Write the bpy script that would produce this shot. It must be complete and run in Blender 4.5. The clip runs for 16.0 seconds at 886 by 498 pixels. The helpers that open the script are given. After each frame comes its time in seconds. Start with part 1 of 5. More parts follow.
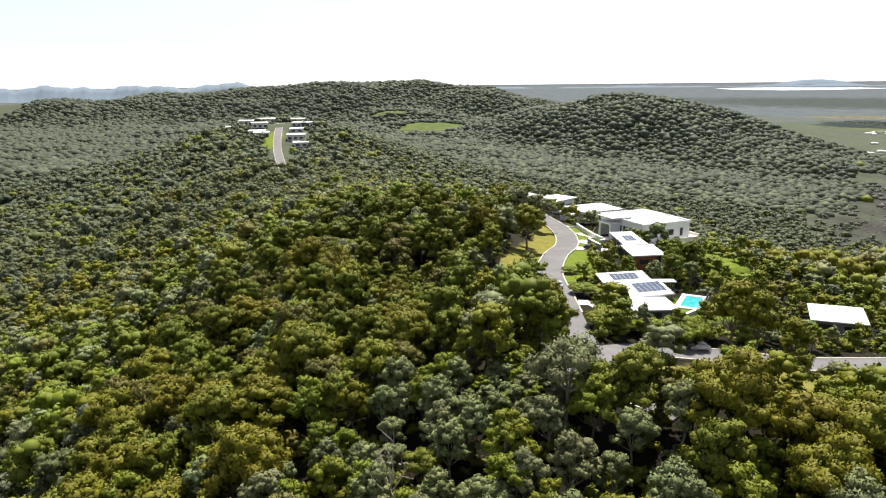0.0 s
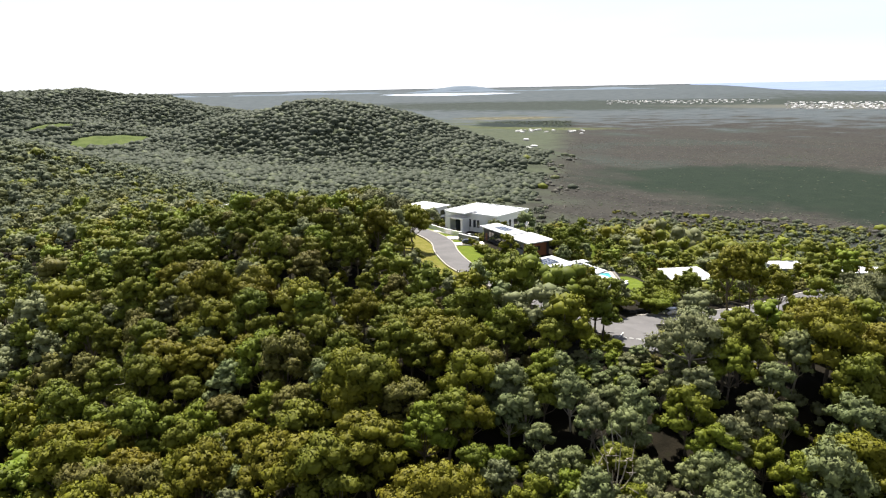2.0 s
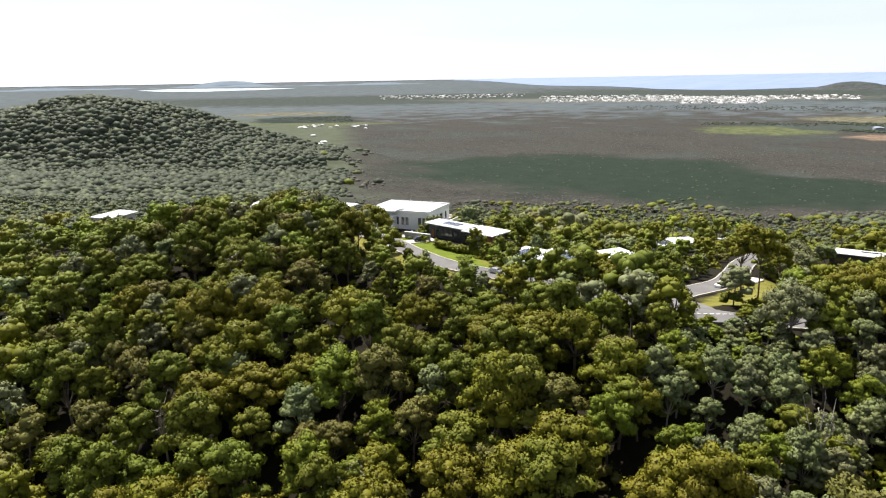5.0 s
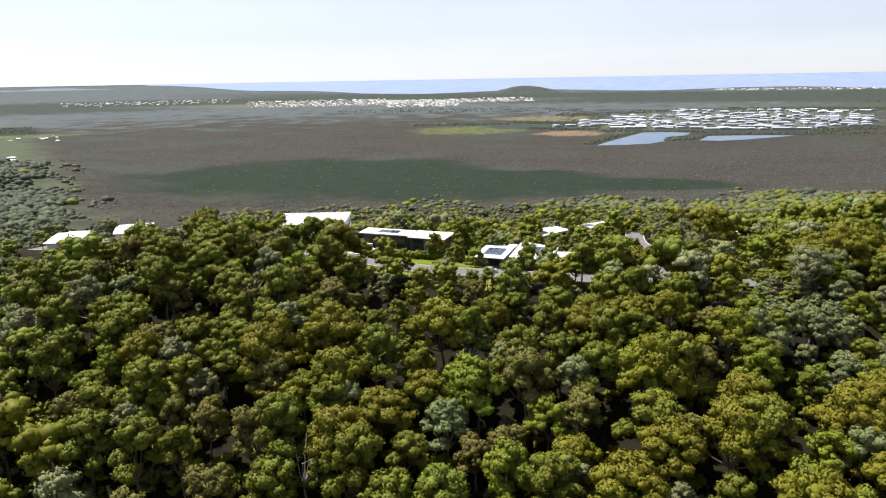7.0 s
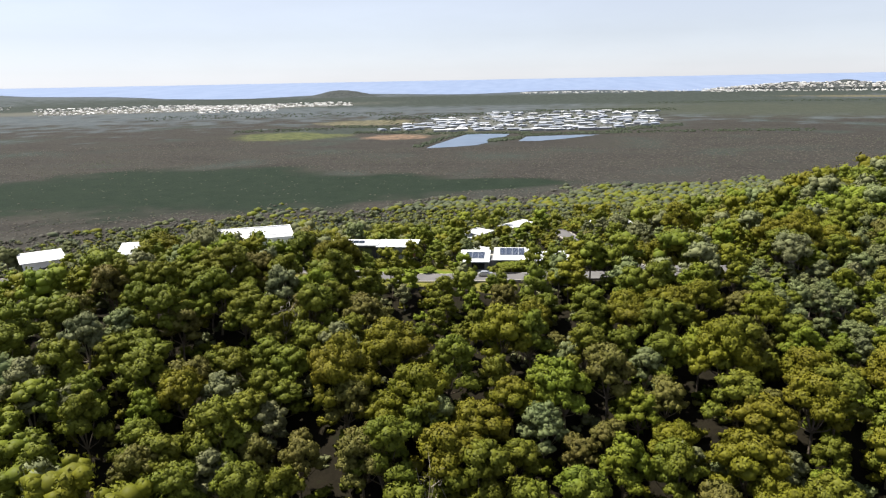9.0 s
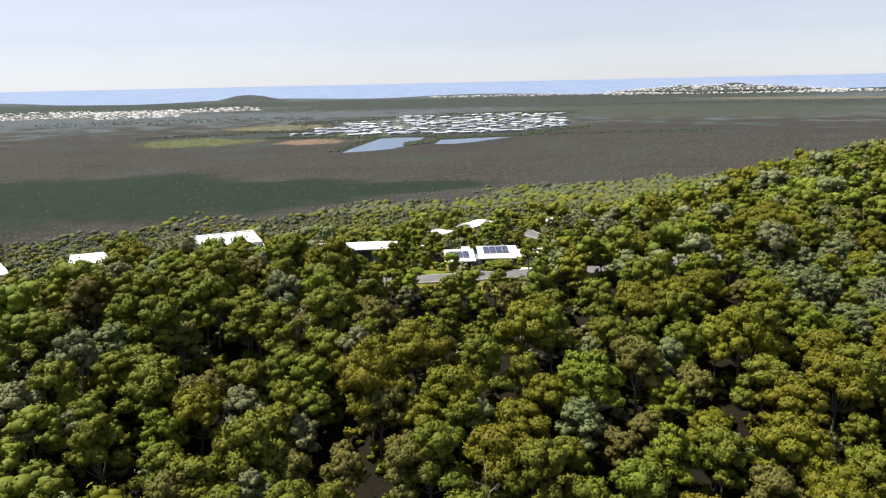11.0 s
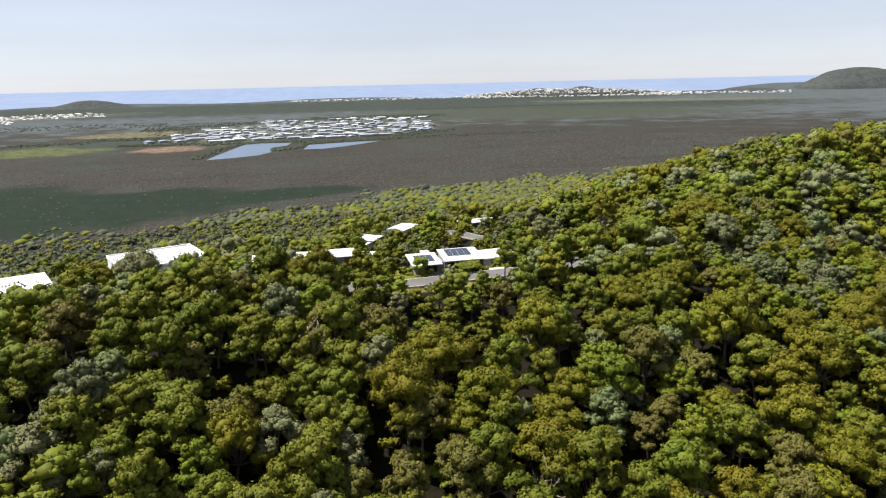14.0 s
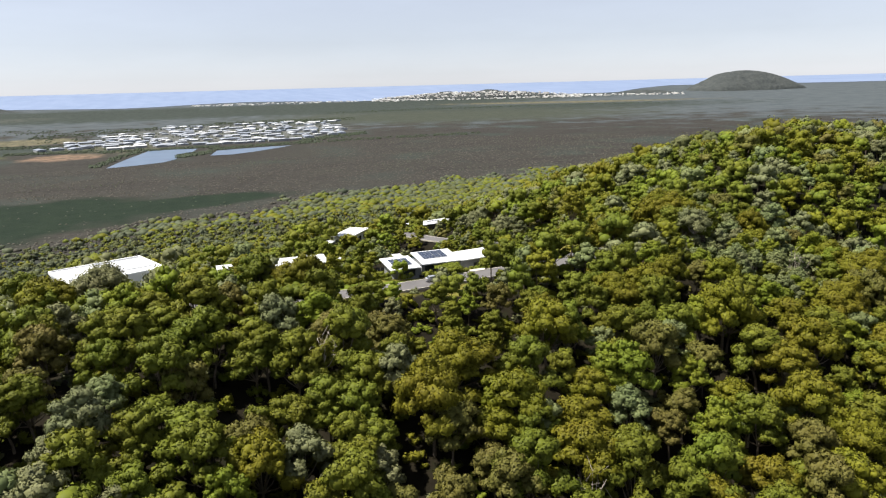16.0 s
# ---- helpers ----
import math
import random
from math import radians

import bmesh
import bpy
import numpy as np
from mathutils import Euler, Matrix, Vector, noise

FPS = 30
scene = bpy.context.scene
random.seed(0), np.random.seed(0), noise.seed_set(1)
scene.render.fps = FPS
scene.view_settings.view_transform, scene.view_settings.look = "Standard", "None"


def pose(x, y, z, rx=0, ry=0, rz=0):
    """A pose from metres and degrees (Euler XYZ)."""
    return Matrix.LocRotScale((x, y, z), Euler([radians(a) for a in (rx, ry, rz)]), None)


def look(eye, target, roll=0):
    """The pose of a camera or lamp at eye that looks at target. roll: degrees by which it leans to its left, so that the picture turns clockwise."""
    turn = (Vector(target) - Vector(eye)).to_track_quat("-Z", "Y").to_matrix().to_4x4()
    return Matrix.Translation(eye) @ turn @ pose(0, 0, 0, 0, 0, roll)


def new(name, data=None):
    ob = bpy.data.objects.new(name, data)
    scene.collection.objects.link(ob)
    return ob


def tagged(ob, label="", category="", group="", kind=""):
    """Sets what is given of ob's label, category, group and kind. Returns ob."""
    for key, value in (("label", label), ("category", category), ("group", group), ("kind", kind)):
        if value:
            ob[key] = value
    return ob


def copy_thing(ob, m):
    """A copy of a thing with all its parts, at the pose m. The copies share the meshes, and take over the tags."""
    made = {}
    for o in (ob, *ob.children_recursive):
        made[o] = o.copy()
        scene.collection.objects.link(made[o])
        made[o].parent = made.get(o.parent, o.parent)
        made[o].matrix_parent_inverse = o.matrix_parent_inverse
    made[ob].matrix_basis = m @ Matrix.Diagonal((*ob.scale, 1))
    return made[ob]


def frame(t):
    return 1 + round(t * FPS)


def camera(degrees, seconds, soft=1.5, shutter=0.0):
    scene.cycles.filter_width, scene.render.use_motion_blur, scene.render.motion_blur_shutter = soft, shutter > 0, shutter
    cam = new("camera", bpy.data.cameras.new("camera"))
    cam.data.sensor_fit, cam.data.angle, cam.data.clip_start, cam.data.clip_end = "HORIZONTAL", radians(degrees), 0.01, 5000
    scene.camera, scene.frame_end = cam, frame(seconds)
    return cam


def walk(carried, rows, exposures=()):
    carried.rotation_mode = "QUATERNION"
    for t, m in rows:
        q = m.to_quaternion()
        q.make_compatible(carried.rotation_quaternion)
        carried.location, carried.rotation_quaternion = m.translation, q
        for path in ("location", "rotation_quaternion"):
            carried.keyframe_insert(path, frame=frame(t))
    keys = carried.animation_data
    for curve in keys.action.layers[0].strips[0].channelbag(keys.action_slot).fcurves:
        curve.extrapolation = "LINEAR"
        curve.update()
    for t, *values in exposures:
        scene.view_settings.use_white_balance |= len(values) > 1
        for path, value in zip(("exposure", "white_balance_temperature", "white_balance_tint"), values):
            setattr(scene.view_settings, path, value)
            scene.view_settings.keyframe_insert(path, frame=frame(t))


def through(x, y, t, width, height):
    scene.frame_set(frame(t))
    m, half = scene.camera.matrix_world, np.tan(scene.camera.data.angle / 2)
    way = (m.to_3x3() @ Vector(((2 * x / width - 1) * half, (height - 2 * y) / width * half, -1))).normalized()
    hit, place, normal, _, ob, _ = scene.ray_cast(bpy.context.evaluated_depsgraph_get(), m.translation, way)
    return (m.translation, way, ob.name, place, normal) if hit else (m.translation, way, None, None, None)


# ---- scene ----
cam = camera(65.18, 16.0, soft=1.2)
# seconds, place, heading, pitch and lean of the drone's level orbit
ORBIT = [
    (0.0, 0.11, 0.12, 100.25, 0.09, -13.28, -0.56),
    (0.1, -3.50, 1.10, 100.01, -3.15, -13.17, -0.65),
    (0.2, -7.11, 2.09, 99.77, -6.40, -13.06, -0.74),
    (0.3, -10.72, 3.07, 99.54, -9.64, -12.95, -0.82),
    (0.4, -14.33, 4.06, 99.30, -12.89, -12.84, -0.91),
    (0.5, -17.94, 5.04, 99.06, -16.14, -12.73, -1.00),
    (1.0, -26.69, 8.51, 99.16, -23.11, -12.88, -1.08),
    (1.5, -29.20, 9.55, 99.26, -24.95, -12.91, -1.08),
    (2.0, -31.01, 10.35, 99.43, -26.20, -13.03, -1.08),
    (2.5, -32.75, 11.00, 99.62, -27.39, -13.09, -1.08),
    (3.0, -34.57, 11.93, 99.74, -28.69, -13.20, -1.08),
    (3.5, -36.24, 12.87, 99.82, -29.90, -13.28, -1.08),
    (4.0, -38.59, 14.44, 99.91, -31.65, -13.39, -1.06),
    (4.5, -44.71, 18.83, 100.04, -36.36, -13.54, -1.05),
    (5.0, -54.46, 28.36, 100.07, -44.83, -13.73, -0.98),
    (5.2, -59.04, 33.58, 100.13, -49.15, -13.71, -0.98),
    (5.5, -64.65, 39.90, 100.28, -54.33, -13.70, -0.97),
    (5.9, -69.97, 46.52, 100.50, -59.58, -13.69, -0.98),
    (6.3, -73.42, 51.74, 100.76, -63.47, -13.70, -1.00),
    (6.8, -76.15, 57.38, 101.15, -67.34, -13.74, -1.01),
    (7.3, -78.35, 63.35, 101.61, -71.16, -13.80, -1.03),
    (7.5, -79.17, 66.03, 101.76, -72.84, -13.83, -1.04),
    (8.0, -80.79, 73.18, 101.85, -77.16, -13.78, -1.08),
    (8.5, -81.73, 78.95, 101.89, -80.77, -13.70, -1.10),
    (9.0, -82.19, 84.01, 102.02, -83.94, -13.68, -1.09),
    (9.5, -82.29, 88.19, 102.00, -86.58, -13.64, -1.13),
    (10.1, -81.81, 91.56, 101.69, -88.80, -13.57, -1.18),
    (10.8, -80.92, 94.42, 101.24, -90.78, -13.50, -1.23),
    (11.5, -80.15, 97.57, 101.01, -93.03, -13.44, -1.28),
    (12.0, -80.03, 100.25, 101.07, -95.02, -13.42, -1.37),
    (12.5, -80.03, 102.68, 101.25, -96.86, -13.45, -1.33),
    (13.0, -79.72, 105.34, 101.29, -98.98, -13.41, -1.35),
    (13.5, -79.43, 107.74, 101.41, -100.78, -13.40, -1.33),
    (14.0, -78.99, 110.37, 101.54, -102.72, -13.42, -1.31),
    (14.5, -77.65, 112.48, 101.38, -104.39, -13.40, -1.38),
    (15.0, -76.35, 114.82, 101.27, -106.32, -13.36, -1.44),
    (15.5, -74.91, 116.93, 101.06, -108.16, -13.34, -1.47),
    (16.0, -73.55, 119.24, 100.99, -110.25, -13.32, -1.50),
]


def drone(x, y, z, yaw, pitch, lean):
    return pose(x, y, z, 90, 0, yaw) @ pose(0, 0, 0, pitch) @ pose(0, 0, 0, 0, 0, lean)


walk(cam, [(r[0], drone(*r[1:])) for r in ORBIT], exposures=[(0.0, 1.04), (3.0, 1.02), (5.0, 1.0), (8.0, 0.86), (16.0, 0.72)])

# ---- sky and sun ----
SUN_TURN, SUN_HIGH = radians(14), radians(63)      # clockwise from +y; above the horizon
world = bpy.data.worlds.new("sky")
scene.world = world
world.use_nodes = True
wn = world.node_tree.nodes
wl = world.node_tree.links
sky = wn.new("ShaderNodeTexSky")
sky.sky_type, sky.sun_disc = "NISHITA", False
sky.sun_elevation, sky.sun_rotation = SUN_HIGH, SUN_TURN
sky.altitude, sky.air_density, sky.dust_density, sky.ozone_density = 100, 1.0, 0.2, 2.5
wn["Background"].inputs["Strength"].default_value = 0.074
veil = wn.new("ShaderNodeHueSaturation")             # thin high haze takes the colour out of the sky
veil.inputs["Saturation"].default_value = 0.30
wl.new(sky.outputs["Color"], veil.inputs["Color"])
cool = wn.new("ShaderNodeMix")
cool.data_type, cool.blend_type = "RGBA", "MULTIPLY"
cool.inputs["Factor"].default_value = 1.0
cool.inputs["B"].default_value = (0.93, 0.965, 1.085, 1)
wl.new(veil.outputs["Color"], cool.inputs["A"])
ways = wn.new("ShaderNodeTexCoord")
stretch = wn.new("ShaderNodeMapping")
stretch.inputs["Scale"].default_value = (2.2, 2.2, 9.0)
wl.new(ways.outputs["Generated"], stretch.inputs["Vector"])
wisp = wn.new("ShaderNodeTexNoise")
wisp.inputs["Scale"].default_value, wisp.inputs["Detail"].default_value, wisp.inputs["Roughness"].default_value = 1.6, 6.0, 0.6
wl.new(stretch.outputs["Vector"], wisp.inputs["Vector"])
thin = wn.new("ShaderNodeMapRange")
thin.inputs["From Min"].default_value, thin.inputs["From Max"].default_value = 0.42, 0.78
thin.inputs["To Min"].default_value, thin.inputs["To Max"].default_value = 0.99, 1.05
wl.new(wisp.outputs["Fac"], thin.inputs["Value"])
cloud = wn.new("ShaderNodeVectorMath")
cloud.operation = "SCALE"
wl.new(cool.outputs["Result"], cloud.inputs[0])
wl.new(thin.outputs["Result"], cloud.inputs["Scale"])
wl.new(cloud.outputs["Vector"], wn["Background"].inputs["Color"])
sun_data = bpy.data.lights.new("sun", "SUN")
sun_data.energy, sun_data.angle, sun_data.color = 5.0, radians(0.6), (1.0, 0.95, 0.85)
sun = new("sun", sun_data)
sun.matrix_world = look((0, 0, 300), (-math.sin(SUN_TURN) * math.cos(SUN_HIGH), -math.cos(SUN_TURN) * math.cos(SUN_HIGH), 300 - math.sin(SUN_HIGH)))

# ---- materials ----
class Mat:
    """A node material under construction."""

    def __init__(self, name, rough=0.7, metal=0.0, spec=0.3):
        self.m = bpy.data.materials.new(name)
        self.m.use_nodes = True
        self.n, self.l = self.m.node_tree.nodes, self.m.node_tree.links
        self.b = self.n["Principled BSDF"]
        self.b.inputs["Roughness"].default_value = rough
        self.b.inputs["Metallic"].default_value = metal
        self.b.inputs["Specular IOR Level"].default_value = spec
        self.co = self.n.new("ShaderNodeTexCoord").outputs["Object"]
        self.geo = self.n.new("ShaderNodeNewGeometry")

    def noise(self, scale, detail=4.0, rough=0.6, where=None, squash=None):
        x = self.n.new("ShaderNodeTexNoise")
        x.inputs["Scale"].default_value, x.inputs["Detail"].default_value, x.inputs["Roughness"].default_value = scale, detail, rough
        src = where or self.geo.outputs["Position"]
        if squash:
            mp = self.n.new("ShaderNodeMapping")
            mp.inputs["Scale"].default_value = squash
            self.l.new(src, mp.inputs["Vector"])
            src = mp.outputs["Vector"]
        self.l.new(src, x.inputs["Vector"])
        return x.outputs["Fac"]

    def ramp(self, fac, stops):
        r = self.n.new("ShaderNodeValToRGB")
        while len(r.color_ramp.elements) < len(stops):
            r.color_ramp.elements.new(0.5)
        for e, (p, c) in zip(r.color_ramp.elements, stops):
            e.position, e.color = p, (*c, 1)
        self.l.new(fac, r.inputs["Fac"])
        return r.outputs["Color"]

    def mix(self, fac, a, b, how="MIX"):
        x = self.n.new("ShaderNodeMix")
        x.data_type, x.blend_type = "RGBA", how
        for value, sock in ((fac, x.inputs["Factor"]), (a, x.inputs["A"]), (b, x.inputs["B"])):
            if isinstance(value, (int, float)):
                sock.default_value = value
            elif isinstance(value, tuple):
                sock.default_value = (*value, 1)
            else:
                self.l.new(value, sock)
        return x.outputs["Result"]

    def maths(self, op, a, b=0.0, clamp=False):
        x = self.n.new("ShaderNodeMath")
        x.operation, x.use_clamp = op, clamp
        for value, sock in zip((a, b), x.inputs):
            if isinstance(value, (int, float)):
                sock.default_value = value
            else:
                self.l.new(value, sock)
        return x.outputs[0]

    def span(self, v, a, b):
        x = self.n.new("ShaderNodeMapRange")
        x.interpolation_type = "SMOOTHSTEP"
        self.l.new(v, x.inputs["Value"])
        x.inputs["From Min"].default_value, x.inputs["From Max"].default_value = a, b
        return x.outputs["Result"]

    def patch(self, cx, cy, rx, ry, turn=0.0, soft=0.25, wobble=None):
        """1 inside an uneven ellipse on the ground, 0 outside."""
        mp = self.n.new("ShaderNodeMapping")
        mp.vector_type = "TEXTURE"
        mp.inputs["Location"].default_value = (cx, cy, 0)
        mp.inputs["Rotation"].default_value = (0, 0, radians(turn))
        mp.inputs["Scale"].default_value = (rx, ry, 1e5)
        self.l.new(self.geo.outputs["Position"], mp.inputs["Vector"])
        ln = self.n.new("ShaderNodeVectorMath")
        ln.operation = "LENGTH"
        self.l.new(mp.outputs["Vector"], ln.inputs[0])
        d = ln.outputs["Value"]
        if wobble is not None:
            d = self.maths("ADD", d, self.maths("MULTIPLY", self.maths("SUBTRACT", wobble, 0.5), 1.3))
        return self.span(d, 1.0 + soft, 1.0 - soft)

    def colour(self, c):
        if isinstance(c, tuple):
            self.b.inputs["Base Color"].default_value = (*c, 1)
        else:
            self.l.new(c, self.b.inputs["Base Color"])
        return self

    def bump(self, fac, depth, dist=0.05):
        x = self.n.new("ShaderNodeBump")
        x.inputs["Strength"].default_value, x.inputs["Distance"].default_value = depth, dist
        self.l.new(fac, x.inputs["Height"])
        self.l.new(x.outputs["Normal"], self.b.inputs["Normal"])
        return self


def leaf_material(name, dark, light, through=0.04):
    """Foliage: two tones by leaf, a drift by tree and over the wood, light coming through."""
    k = Mat(name, rough=0.6, spec=0.12)
    rnd = k.n.new("ShaderNodeObjectInfo").outputs["Random"]
    tuft = k.noise(1.3, 2.0)
    c = k.mix(k.maths("ADD", k.maths("MULTIPLY", k.geo.outputs["Random Per Island"], 0.34), k.maths("MULTIPLY", tuft, 0.66)), dark, light)
    hsv = k.n.new("ShaderNodeHueSaturation")
    k.l.new(c, hsv.inputs["Color"])
    drift = k.noise(0.09, 2.0)
    k.l.new(k.maths("ADD", k.maths("MULTIPLY", k.noise(0.21, 1.0), 0.05), k.maths("ADD", 0.462, k.maths("MULTIPLY", rnd, 0.024))), hsv.inputs["Hue"])
    k.l.new(k.maths("ADD", 0.68, k.maths("MULTIPLY", drift, 0.64)), hsv.inputs["Value"])
    out = hsv.outputs["Color"]
    k.colour(out)
    tr = k.n.new("ShaderNodeBsdfTranslucent")
    k.l.new(out, tr.inputs["Color"])
    ms = k.n.new("ShaderNodeMixShader")
    ms.inputs["Fac"].default_value = through
    k.l.new(k.b.outputs["BSDF"], ms.inputs[1])
    k.l.new(tr.outputs["BSDF"], ms.inputs[2])
    k.l.new(ms.outputs["Shader"], k.n["Material Output"].inputs["Surface"])
    return k.m


LEAVES = [
    leaf_material("leaf olive", (0.062, 0.061, 0.006), (0.196, 0.190, 0.016)),
    leaf_material("leaf mid green", (0.054, 0.063, 0.008), (0.174, 0.190, 0.021)),
    leaf_material("leaf blue green", (0.060, 0.078, 0.026), (0.235, 0.262, 0.110)),
    leaf_material("leaf fresh green", (0.066, 0.084, 0.008), (0.205, 0.236, 0.024)),
    leaf_material("leaf brown green", (0.054, 0.051, 0.011), (0.176, 0.160, 0.040)),
    leaf_material("leaf grey green", (0.066, 0.072, 0.030), (0.225, 0.232, 0.110)),
    # tones 6, 7 and 9: greyed greens that put haze into distant foliage
    leaf_material("leaf hazed scrub", (0.076, 0.089, 0.060), (0.122, 0.138, 0.096), 0.4),
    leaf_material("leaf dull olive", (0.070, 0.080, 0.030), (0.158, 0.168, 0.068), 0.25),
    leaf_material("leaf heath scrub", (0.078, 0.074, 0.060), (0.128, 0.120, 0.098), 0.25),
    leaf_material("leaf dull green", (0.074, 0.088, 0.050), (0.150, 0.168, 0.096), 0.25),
    leaf_material("leaf dark paperbark", (0.026, 0.036, 0.022), (0.058, 0.072, 0.042)),
]

k = Mat("bark", 0.9)
k.colour(k.ramp(k.noise(6.0, 6.0, 0.7), [(0.25, (0.06, 0.045, 0.035)), (0.7, (0.20, 0.16, 0.12))])).bump(k.noise(14.0), 0.5)
BARK = k.m
k = Mat("pale bark", 0.8)
k.colour(k.ramp(k.noise(5.0, 6.0, 0.7), [(0.25, (0.17, 0.14, 0.11)), (0.7, (0.42, 0.37, 0.31))])).bump(k.noise(14.0), 0.4)
PALE_BARK = k.m


def plain(name, a, b, scale, rough=0.7, metal=0.0, spec=0.3, bump=0.0, fine=8.0):
    """A painted or mineral surface: a broad drift and a fine grain."""
    k = Mat(name, rough, metal, spec)
    wide = k.ramp(k.noise(scale, 5.0, 0.6), [(0.3, a), (0.7, b)])
    k.colour(k.mix(0.25, wide, k.ramp(k.noise(scale * fine, 3.0), [(0.3, a), (0.7, b)])))
    if bump:
        k.bump(k.noise(scale * fine), bump)
    return k.m


WHITE_ROOF = plain("white roof steel", (0.58, 0.59, 0.61), (0.70, 0.705, 0.715), 0.7, 0.45)
WHITE_WALL = plain("white render", (0.72, 0.73, 0.74), (0.82, 0.825, 0.83), 0.5, 0.85)
CREAM_WALL = plain("cream render", (0.48, 0.45, 0.40), (0.60, 0.57, 0.52), 0.5, 0.85)
GREY_WALL = plain("grey cladding", (0.20, 0.21, 0.22), (0.29, 0.30, 0.31), 0.6, 0.7)
DARK_WALL = plain("charcoal cladding", (0.035, 0.035, 0.038), (0.07, 0.07, 0.075), 0.6, 0.6)
BRICK_WALL = plain("red brown cladding", (0.20, 0.075, 0.035), (0.30, 0.125, 0.065), 0.8, 0.75)
TRIM = plain("dark trim", (0.03, 0.03, 0.032), (0.06, 0.06, 0.062), 2.0, 0.5)
ASPHALT = plain("asphalt", (0.105, 0.10, 0.102), (0.16, 0.152, 0.152), 0.35, 0.9, bump=0.2, fine=18)
KERB = plain("kerb concrete", (0.36, 0.33, 0.29), (0.50, 0.46, 0.41), 0.8, 0.85)
PAVING = plain("pale concrete", (0.50, 0.45, 0.40), (0.66, 0.61, 0.55), 0.5, 0.85)
PAINT = plain("road paint", (0.62, 0.62, 0.60), (0.78, 0.78, 0.76), 2.0, 0.7)
STONE = plain("rock wall", (0.22, 0.20, 0.18), (0.36, 0.33, 0.30), 0.9, 0.9, bump=0.5)
TYRE = plain("rubber", (0.02, 0.02, 0.02), (0.035, 0.035, 0.035), 3.0, 0.85)
RIM = plain("alloy", (0.45, 0.45, 0.46), (0.6, 0.6, 0.6), 3.0, 0.35, 0.8)
k = Mat("window glass", 0.06, 0.0, 0.6)
k.colour(k.ramp(k.noise(0.8), [(0.3, (0.015, 0.02, 0.024)), (0.7, (0.05, 0.06, 0.068))]))
GLASS = k.m
k = Mat("solar glass", 0.12, 0.0, 0.5)
k.colour(k.ramp(k.noise(2.0), [(0.3, (0.02, 0.03, 0.06)), (0.7, (0.045, 0.06, 0.10))]))
SOLAR = k.m
k = Mat("pool water", 0.05, 0.0, 0.5)
k.colour(k.ramp(k.noise(1.2), [(0.3, (0.03, 0.28, 0.31)), (0.7, (0.08, 0.42, 0.44))])).bump(k.noise(3.0), 0.08)
POOL = k.m

# ---- the lie of the land ----
HUB = (-30.0, 60.0)            # middle of the orbit; far land is laid out round it
EYE, R_FLAT, R_END = 100.0, 1500.0, 4850.0
MARSH = [(57, 725, 205, 160), (70, 645, 150, 105), (83, 640, 115, 38)]     # bearing, distance, half-width, half-depth


def far(az, R):
    """Place on the coastal plain at a bearing (degrees clockwise from +y) and distance; beyond R_FLAT the sheet draws together and lifts towards the horizon."""
    r = R if R < R_FLAT else R_FLAT + (R - R_FLAT) / (1 + (R - R_FLAT) / (R_END - R_FLAT))
    return HUB[0] + r * math.sin(radians(az)), HUB[1] + r * math.cos(radians(az)), EYE * (1 - r / R)


def lift(r):
    r = np.clip(r, 0, R_END - 1)
    s = np.clip((r - R_FLAT) / (R_END - R_FLAT), 0, 0.9999)
    real = np.where(r > R_FLAT, R_FLAT + (r - R_FLAT) / (1 - s), np.maximum(r, 1))
    return EYE * (1 - r / real)


SPINE = np.array([(250, -260, 40), (120, -150, 68), (78, -70, 80), (58, -25, 82.5), (45, 5, 79.5), (30, 34, 73), (13, 57, 75.6), (13, 80, 74.6), (10, 102, 74.3),
                  (6, 120, 74.6), (-2, 136, 74), (-24, 190, 68), (-52, 255, 60), (-78, 335, 67), (-100, 430, 79), (-118, 520, 75), (-135, 640, 55), (-120, 800, 40)], float)
ROAD_N = [(13, 57, 76.0), (13.4, 66, 75.2), (14, 76, 74.7), (14.6, 86, 74.2), (14.9, 93, 73.9), (15.8, 100, 73.6), (18.2, 109, 73.4), (21.3, 117, 73.1),
          (22.6, 125, 72.9), (22.9, 133, 72.6), (22.2, 142, 72.3), (21.2, 155, 71.6), (22, 172, 70.2), (24, 190, 68.5)]
ROAD_E = [(13.2, 60, 75.7), (17, 63.8, 74.8), (21.5, 65.8, 74.0), (27, 66.2, 73.3), (36, 65.6, 72.5), (46, 68, 71.3), (60, 72, 69.6), (76, 74, 68)]
ROAD_S = [(13, 57, 76.0), (14.8, 52.4, 75.9), (18.2, 48.9, 75.5)]
ROAD_FAR = [(-67.5, 296, 64.8), (-75, 321, 66.6), (-83, 350, 69.6), (-89.5, 379, 73.2), (-96, 412, 76.6), (-101, 440, 78.4)]
PADS = [(38.5, 131, 71.6, 11), (30.5, 107, 73.0, 9), (26, 84, 72.9, 9), (49, 83, 66.9, 8), (56, 94, 66.0, 6), (90.5, 61.5, 64.8, 9), (33, 86.8, 72.3, 5), (33, 151, 71.2, 8), (27, 166, 70.6, 6),
        (47, 118, 70.2, 8), (79, 92.5, 65.0, 7), (89, 83, 64.2, 7), (62, 58, 69.5, 8), (-104, 440, 78.2, 20)]
